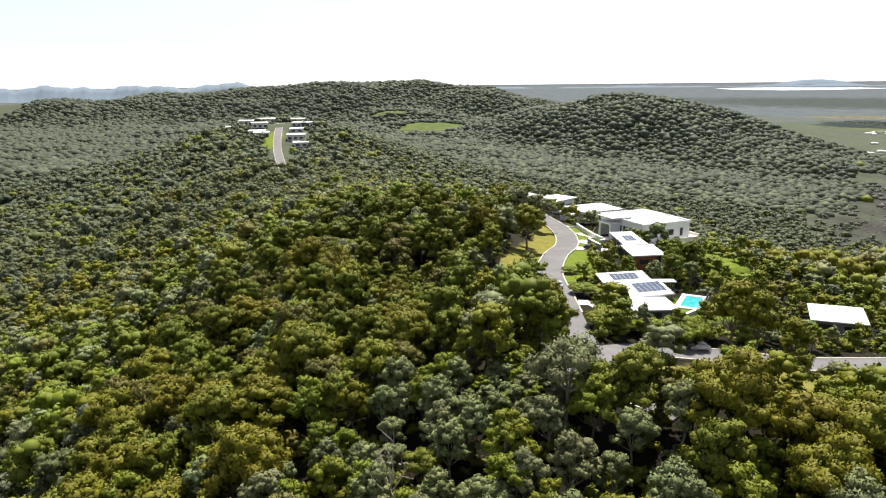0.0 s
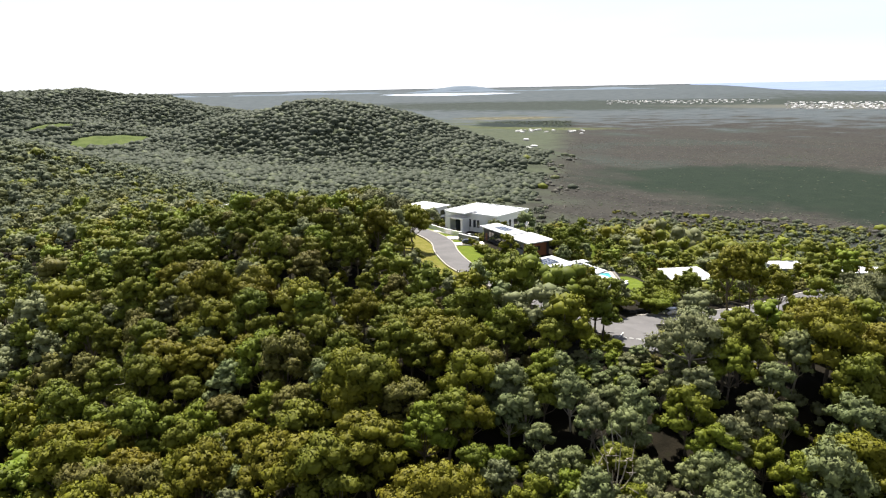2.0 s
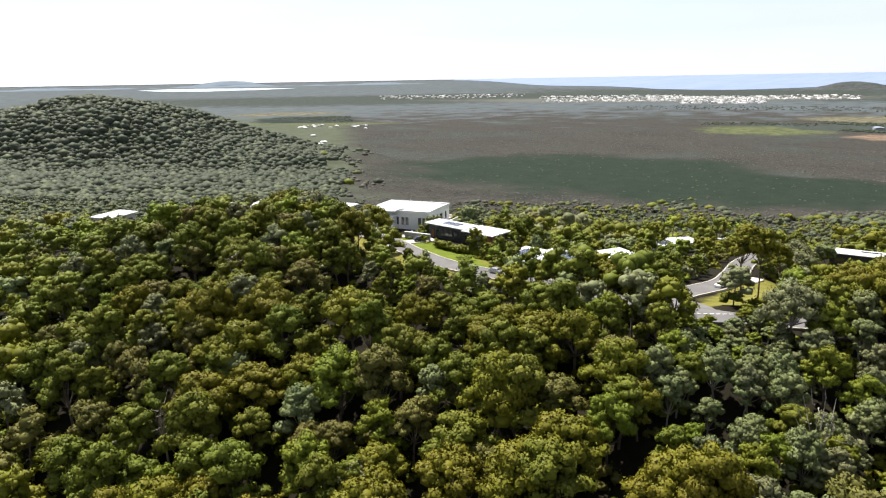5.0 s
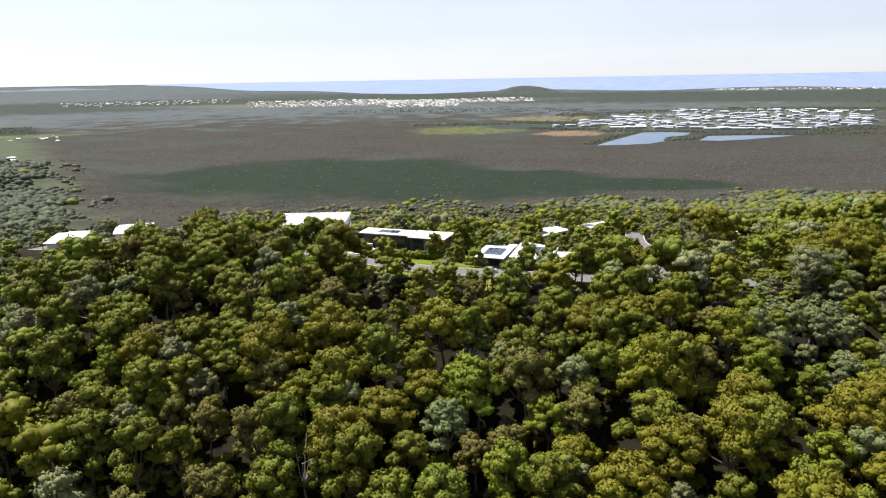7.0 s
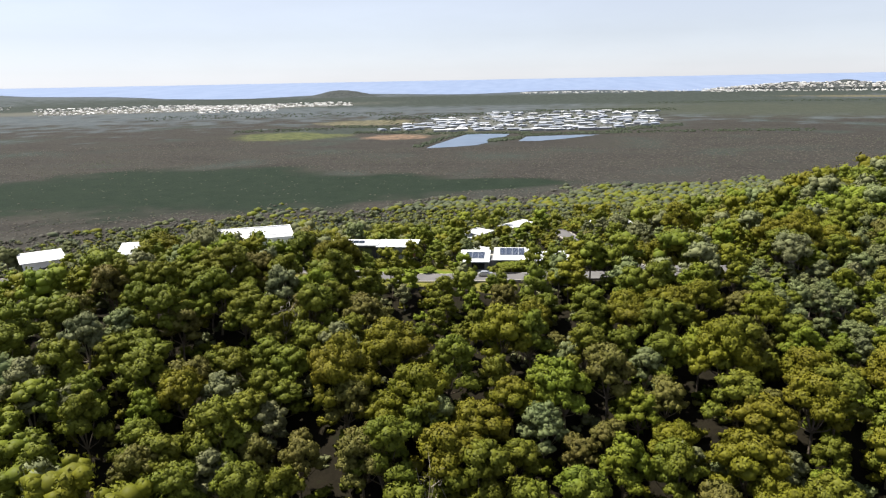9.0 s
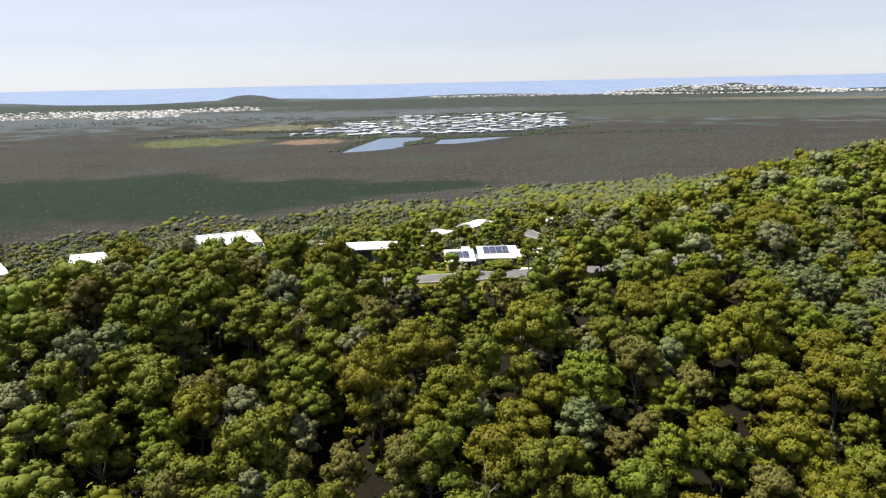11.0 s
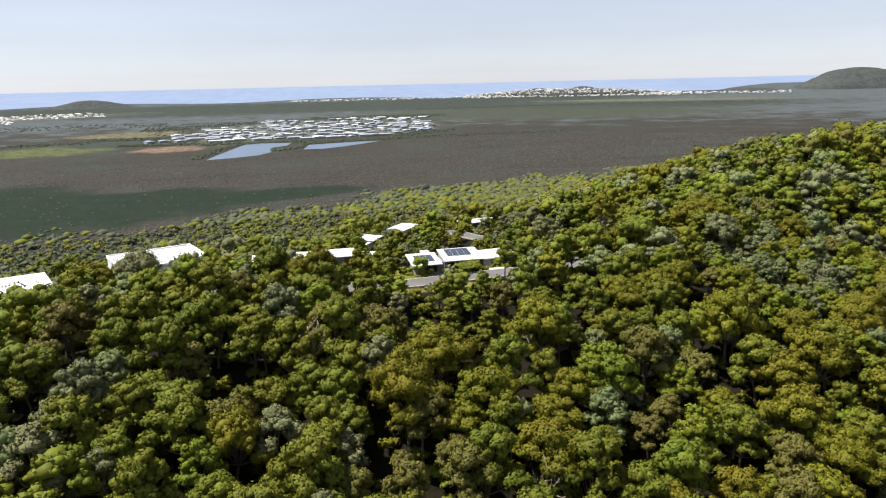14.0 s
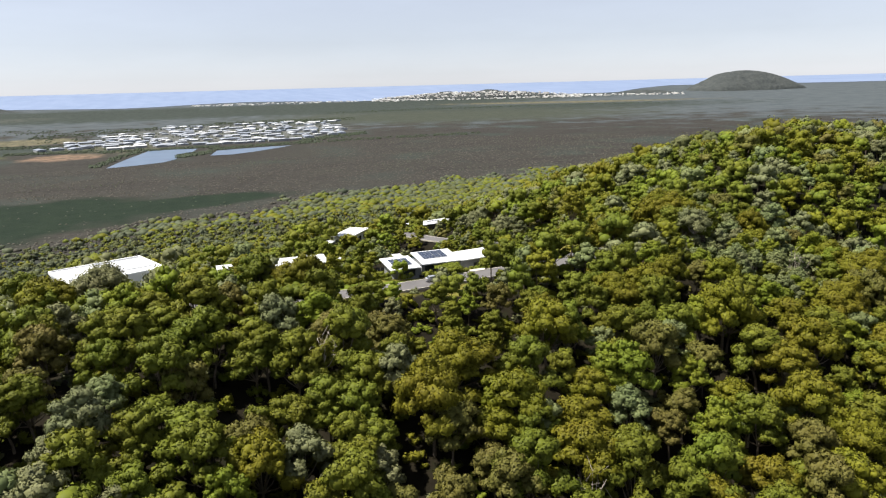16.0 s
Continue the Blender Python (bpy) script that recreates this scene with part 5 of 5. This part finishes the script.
sel = (d_eye > 232) & (bearing > -58) & (bearing < 150) & free(x, y, 1.0) & ((z > 24) | (d_eye < edge) | valley) & (d_eye < 1500)
grow = np.where(d_eye > 900, 1.25, np.where(d_eye > 560, 1.1, 1.0)) * np.where((z < 17) & (bearing > 40), np.clip(1.2 - (d_eye - 300) / 600, 0.75, 1), 1)
sel &= rng.random(len(x)) < np.where(d_eye > 900, 0.62, np.where(d_eye < 560, 0.88, 0.95))
x, y, z, grow, d_eye, bearing, edge = x[sel], y[sel], z[sel], grow[sel], d_eye[sel], bearing[sel], edge[sel]
# haze by leaf tone: the farther the tree, the greyer its leaves
hazed = np.clip((d_eye - 200) / 420, 0, 1) + rng.normal(size=len(x)) * 0.18
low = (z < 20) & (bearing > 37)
hazed = np.where(bearing > 37, np.clip((d_eye - edge + 130) / 300, 0, 0.6) + rng.normal(size=len(x)) * 0.2, hazed)
tone = np.where(low & (rng.random(len(x)) < np.clip((d_eye - edge + 55) / 70, 0, 0.8)), 8, np.where(hazed > 0.75, 6, np.where(hazed > 0.35, 9, np.where(bearing > 37, np.array([7, 1, 0, 7, 9, 1])[rng.integers(0, 6, len(x))], np.array([7, 9, 7, 9, 7, 1])[rng.integers(0, 6, len(x))]))))
size = np.clip(np.exp(rng.normal(size=len(x)) * 0.3), 0.5, 1.7) * grow * np.where(tone == 8, 0.6, 1)
for part_sel, shapes, name, label in ((d_eye < 500, blob, "slope_woodland", "eucalyptus forest on the lower slopes of the ridge"), (d_eye >= 500, dome, "far_woodland", "forest on the far hills, greyed for haze")):
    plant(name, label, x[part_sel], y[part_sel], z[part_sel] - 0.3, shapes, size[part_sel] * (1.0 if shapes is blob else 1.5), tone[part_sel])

# the western foot of the ridge
x, y = scatter(-150, 24, -60, 170, 5.0)
west = np.hypot(x - 42, y - 84)
sel = ~in_near(x, y) & free(x, y, 0.6) & ((west >= 82) | (y <= 27)) & ((np.degrees(np.arctan2(x - HUB[0], y - HUB[1])) < -50) | (np.degrees(np.arctan2(x - HUB[0], y - HUB[1])) > 152) | (np.hypot(x - HUB[0], y - HUB[1]) < 20) | ((y < -5) & (x < 25)))
x, y = x[sel], y[sel]
leaf, steps = np.where(rng.random(len(x)) < 0.75, np.array([7, 9, 1])[rng.integers(0, 3, len(x))], leaf_choice(x, y, 5)), np.hypot(x - 20, y - 70)
for part_sel, shapes, lift_up, grow in ((steps < 100, middle, -0.1, 1.0), ((steps >= 100) & (steps < 135), outer, -0.1, 1.0), (steps >= 135, blob, 1.2, 1.3)):
    plant("western_woodland", "eucalyptus wood at the western foot of the ridge", x[part_sel], y[part_sel], land(x[part_sel], y[part_sel]) + lift_up, shapes, rng.uniform(0.82, 1.16, part_sel.sum()) * grow, leaf[part_sel])

# low scrub over the heath plain, thin over the marsh
x, y = scatter(150, 1350, -700, 1050, 5.2, 0.8)
d_eye = np.hypot(x - HUB[0], y - HUB[1])
bearing = np.degrees(np.arctan2(x - HUB[0], y - HUB[1]))
z = land(x, y)
edge = np.interp(bearing, [20, 36, 45, 55, 65, 75, 84, 92, 106, 120, 150], [600, 470, 490, 500, 520, 520, 585, 630, 690, 800, 950])
wet = np.zeros(len(x))
for az, R, wide, deep in MARSH:
    u, v = d_eye * np.sin(np.radians(bearing - az)), d_eye * np.cos(np.radians(bearing - az)) - R
    wet = np.maximum(wet, 1.15 - np.hypot(u / wide, v / deep))
lagoon = (d_eye > 1040) & (bearing > 67) & (bearing < 97)
sel = (d_eye > edge * 0.86) & (d_eye < 1330) & (bearing > 38) & (bearing < 140) & (z < 24) & ~lagoon
sel &= rng.random(len(x)) < np.where(wet > 0.1, 0.05, np.clip(1.25 - d_eye / 1700, 0.3, 1) * np.clip(0.75 + 0.35 * waves(x, y, 90, 6), 0.2, 1))
x, y, z, d_eye = x[sel], y[sel], z[sel], d_eye[sel]
green = waves(x, y, 240, 4) + 0.4 * waves(x, y, 70, 2) + rng.normal(size=len(x)) * 0.4
plant("heath_scrub", "low brown-grey heath scrub over the coastal plain", x, y, z - 0.4, dome, rng.uniform(0.28, 0.6, len(x)), np.where(green > 0.9, 6, 8), "scrub")

# shrubs and saplings under the trees
shrub = []
for i in range(5):
    c, r = crown_shape(3.2, 1.9, 4)
    v, f, n = crown(c, r * 1.1, 130, 0.16, 0.8, 0.35, 5, -0.3, 0.7)
    shrub.append((v, f, np.zeros(len(f), int), n))
x, y = scatter(-62, 85, 20, 150, 3.1)
sel = (free(x, y, 0.2) | (np.hypot(x - 6.2, y - 53.3) < 4) | (np.hypot(x - 19.5, y - 52.5) < 2.5)) & (rng.random(len(x)) < 0.9) & (np.hypot(x - 40, y - 84) < 88)
x, y = x[sel], y[sel]
plant("undergrowth", "dark shrubs and saplings under the eucalypts", x, y, land(x, y) - 0.5, shrub, rng.uniform(0.6, 1.15, len(x)) * np.where(x > 12, 1.15, 1), leaf_choice(x, y, 2))

# paperbarks among the sheds, round the lagoons and in belts over the far plain
def belt(az0, R0, az1, R1, deep, n):
    """Bearings and distances strewn along a line, spread over a depth."""
    q = rng.random(n)
    return np.c_[az0 + (az1 - az0) * q + rng.normal(size=n) * 0.12, R0 + (R1 - R0) * q + rng.uniform(-0.5, 0.5, n) * deep]


strewn = np.vstack([belt(84.6, 1318, 90.2, 1326, 46, 260), belt(86.6, 1150, 89.4, 1205, 60, 240), (belt(89.5, 1262, 98.5, 1330, 60, 420)), belt(80.2, 1060, 84.4, 1310, 50, 220),
                    belt(75.5, 1420, 81.5, 1370, 60, 260), belt(81.5, 1330, 85, 1345, 60, 120), belt(74, 1640, 79, 1560, 90, 260), belt(97, 1360, 102.5, 1560, 90, 320), belt(93.5, 1850, 97, 1760, 120, 220),
                    belt(78, 1900, 92, 2260, 160, 420), belt(91, 2280, 102, 2300, 160, 420), belt(60, 2400, 80, 2250, 300, 380), belt(99, 1330, 112, 1420, 60, 240), belt(66, 1560, 74, 1560, 80, 200),
                    belt(100, 2900, 128, 3300, 200, 420), belt(30, 1850, 37.5, 1850, 420, 1100), np.c_[rng.uniform(78, 101, 900), rng.uniform(1400, 2200, 900)]])
pts = np.array([far(a, r) for a, r in strewn])
plant("paperbark_scrub", "dark paperbark trees in belts over the coastal plain", pts[:, 0], pts[:, 1], pts[:, 2] - 0.5, dome, rng.uniform(0.7, 1.5, len(pts)), np.full(len(pts), 10), "scrub")

# ---- distance ----
def far_hill(name, az, R, wide, high, label, mat, flat=1.0, seed=1, deep=0.5):
    """A distant hill: a bumpy dome standing on the plain."""
    px, py, pz = far(az, R)
    n, m = 48, 14
    vs, fs = [], []
    for j in range(m + 1):
        q = j / m
        for i in range(n):
            a = 2 * math.pi * i / n
            rr = q * (1 + 0.08 * math.sin(3 * a + seed) + 0.05 * math.sin(7 * a + 2 * seed))
            h = high * (1 - q ** 2) ** flat * (1 + 0.10 * math.sin(5 * a * q + seed * 2) * q)
            vs.append((rr * wide / 2 * math.cos(a), rr * wide * deep / 2 * math.sin(a), h - 3 - (35 if j == m else 0)))
    for j in range(m):
        for i in range(n):
            a, b = j * n + i, j * n + (i + 1) % n
            fs.append((a, a + n, b + n, b))
    ob = new(name, mesh_of(name, vs, fs, [mat], smooth=True))
    ob.matrix_basis = pose(px, py, pz, 0, 0, -az)
    return tagged(ob, label, "hill", kind="structure")


# bush on the coastal hills, its green shifted to blue-grey as painted haze
k = Mat("hazed bush", 0.95, 0.0, 0.1)
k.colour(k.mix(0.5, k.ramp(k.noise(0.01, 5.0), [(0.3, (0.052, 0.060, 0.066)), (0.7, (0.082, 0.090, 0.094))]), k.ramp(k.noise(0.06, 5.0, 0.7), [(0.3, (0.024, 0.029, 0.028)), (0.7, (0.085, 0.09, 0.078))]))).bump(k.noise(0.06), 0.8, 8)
HAZED_BUSH = k.m
# horizon ranges: the blue of distance haze is painted into the surface
k = Mat("hazed range", 0.95, 0.0, 0.1)
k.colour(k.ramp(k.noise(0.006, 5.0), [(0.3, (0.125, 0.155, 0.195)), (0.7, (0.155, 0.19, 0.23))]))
HAZED_RANGE = k.m
far_hill("hill_1", 133.0, 6500, 530, 88, "rounded dark green mountain above the coast", HAZED_BUSH, 1.2, 1)
far_hill("hill_2", 75.4, 5300, 420, 31, "small cone-shaped coastal hill", HAZED_BUSH, 2.4, 2)
far_hill("hill_3", 112.5, 6200, 950, 23, "wooded headland with scattered houses", HAZED_BUSH, 1.3, 3)
far_hill("hill_18", 113.7, 6500, 260, 31, "wooded headland with scattered houses", HAZED_BUSH, 1.7, 9)
far_hill("hill_19", 110.3, 6300, 300, 27, "wooded headland with scattered houses", HAZED_BUSH, 1.5, 12)
far_hill("hill_4", 126.2, 5700, 300, 17, "low wooded coastal rise", HAZED_BUSH, 1.2, 4)
far_hill("hill_5", 28.4, 30000, 480, 32, "low hill beyond the lake, coloured pale for haze", HAZED_RANGE, 1.2, 5)


def far_range(name, az0, az1, R, crest, label, mat):
    """A distant range: a ridged strip along the horizon, its crest given in degrees above the eye's level."""
    vs, fs, n = [], [], 160
    for i in range(n + 1):
        az = az0 + (az1 - az0) * i / n
        end = min(1.0, min(i, n - i) / 14)
        for R2, up in ((R * 0.90, 0.0), (R * 0.97, 0.62), (R, 1.0), (R * 1.06, 0.0)):
            x, y, z = far(az, R2)
            top = EYE + math.hypot(x - HUB[0], y - HUB[1]) * math.tan(radians(crest(az)))
            vs.append((x, y, z - 4 + max(0, top - z) * up * end * (1 + 0.12 * math.sin(az * 9 + up * 5) * (up < 1))))
    for i in range(n):
        for k in range(3):
            a = i * 4 + k
            fs.append((a, a + 4, a + 5, a + 1))
    return tagged(new(name, mesh_of(name, vs, fs, [mat], smooth=True)), label, "hill", kind="structure")


far_range("hill_20", -50, -11, 7000, lambda a: 0.16 + 0.10 * math.sin(a * 1.05 + 0.4) + 0.07 * math.sin(a * 2.3) + 0.04 * math.sin(a * 5.1) + 0.02 * math.sin(a * 11) + 0.18 * math.exp(-((a + 16.2) / 1.6) ** 2), "distant range on the horizon, coloured pale blue for haze", HAZED_RANGE)
far_range("hill_21", -14, 46, 20000, lambda a: -0.16 + 0.05 * math.sin(a * 0.5) + 0.03 * math.sin(a * 1.3) + 0.02 * math.sin(a * 3.1), "distant range on the horizon, coloured pale blue for haze", HAZED_RANGE)

k = Mat("shed roof", 0.5)
k.colour(k.ramp(k.n.new("ShaderNodeObjectInfo").outputs["Random"], [(0.0, (0.64, 0.64, 0.64)), (0.32, (0.52, 0.53, 0.55)), (0.42, (0.22, 0.25, 0.31)), (0.8, (0.36, 0.38, 0.42))]))
SHED_ROOF = k.m
SHED_WALL = plain("shed wall", (0.24, 0.25, 0.27), (0.36, 0.37, 0.38), 0.05, 0.8)
r2 = random.Random(4)


def shed(az, R, turn, w, d, hgt):
    px, py, pz = far(az, R)
    h = thing("warehouse", px, py, pz - 0.4, turn, "low flat-roofed warehouse on the light-industrial estate", "warehouse", "light-industrial estate")
    part("body", boxes((-w / 2, w / 2, -d / 2, d / 2, 0, hgt)), SHED_WALL, h)
    bm = bmesh.new()
    a = [bm.verts.new((x, y, z)) for x in (-w / 2 - 0.5, w / 2 + 0.5) for y, z in ((-d / 2 - 0.5, hgt + 0.02), (-d / 2 - 0.5, hgt + 0.5), (0, hgt + 1.8), (d / 2 + 0.5, hgt + 0.5), (d / 2 + 0.5, hgt + 0.02))]
    for i in range(5):
        bm.faces.new((a[i], a[(i + 1) % 5], a[5 + (i + 1) % 5], a[5 + i]))
    bm.faces.new(a[:5])
    bm.faces.new(a[5:])
    bmesh.ops.recalc_face_normals(bm, faces=bm.faces)
    part("roof", bm, SHED_ROOF, h)


for row in range(15):
    for col in range(24):
        az = 77.9 + col * 0.98 + r2.uniform(-0.3, 0.3)
        R = 1395 + row * 56 + r2.uniform(-16, 16)
        lo = 1430 if az < 82 else 1385 if az < 89 else 1345 + max(0, az - 96) * 42
        hi = 1500 if az < 79 else 1640 if az < 82 else 1850 if az < 87 else 2180
        if lo < R < hi and r2.random() < (0.78 if R < 1850 else 0.6):
            shed(az, R, -az + r2.choice((8, 98)) + r2.uniform(-5, 5), r2.uniform(14, 34), r2.uniform(10, 22), r2.uniform(2.2, 4.2))


k = Mat("suburb roof", 0.6)
k.colour(k.ramp(k.geo.outputs["Random Per Island"], [(0.0, (0.20, 0.19, 0.19)), (0.3, (0.34, 0.33, 0.33)), (0.6, (0.62, 0.62, 0.62)), (0.95, (0.74, 0.74, 0.74))]))
FAR_ROOF = k.m


def town(name, spots, label, rise=lambda az, R: 0.0):
    """Far suburb: many small pitched roofs over pale walls in one mesh."""
    vs, fs, mi = [], [], []
    for az0, az1, R0, R1, n in spots:
        for _ in range(n):
            az, R = r2.uniform(az0, az1), r2.uniform(R0, R1)
            px, py, pz = far(az, R)
            a, w, d, h = r2.uniform(0, 3.14), r2.uniform(2.4, 6.0), r2.uniform(1.8, 4.2), r2.uniform(1.4, 2.8)
            pz += rise(az, R)
            c, s = math.cos(a), math.sin(a)
            b = len(vs)
            for x, y, z in [(-w, -d, -1), (w, -d, -1), (w, d, -1), (-w, d, -1), (-w, -d, h), (w, -d, h), (w, d, h), (-w, d, h), (-w * 0.6, 0, h + 1.2), (w * 0.6, 0, h + 1.2)]:
                vs.append((px + x * c - y * s, py + x * s + y * c, pz + z))
            for f, m in (((0, 1, 5, 4), 0), ((1, 2, 6, 5), 0), ((2, 3, 7, 6), 0), ((3, 0, 4, 7), 0), ((4, 5, 9, 8), 1), ((6, 7, 8, 9), 1), ((5, 6, 9, 9), 1), ((7, 4, 8, 8), 1)):
                f = [b + i for i in f]
                fs.append(f[:3])
                mi.append(m)
                if f[3] != f[2]:
                    fs.append([f[0], f[2], f[3]])
                    mi.append(m)
    tagged(new(name, mesh_of(name, vs, fs, [CREAM_WALL, FAR_ROOF], mi)), label, "suburb", kind="stuff")


def headland_rise(az, R):
    px, py, _ = far(az, R)
    hx, hy, hz = far(112.5, 6200)
    u = ((px - hx) * math.cos(radians(-112.5)) + (py - hy) * math.sin(radians(-112.5))) / 475
    v = (-(px - hx) * math.sin(radians(-112.5)) + (py - hy) * math.cos(radians(-112.5))) / 237
    return max(0, 22 * (1 - u * u - v * v)) + max(0, hz - far(az, R)[2] if u * u + v * v < 1 else 0)


town("suburb", [(40, 52, 3800, 4600, 130), (53, 64, 2900, 3900, 420), (64, 70, 2650, 3600, 420), (70, 76, 3100, 3700, 200)], "white-roofed suburb scattered over the coastal plain")
town("headland_suburb", [(104, 121, 4700, 6000, 680), (90, 104, 4900, 5500, 130), (119, 129, 4900, 5600, 150)], "pale houses scattered over a wooded headland", headland_rise)
town("valley_houses", [(33, 39, 1450, 1600, 18), (26, 36, 800, 1300, 10)], "pale farmhouses scattered in a wooded valley", lambda az, R: land_at(*far(az, R)[:2]) - far(az, R)[2])
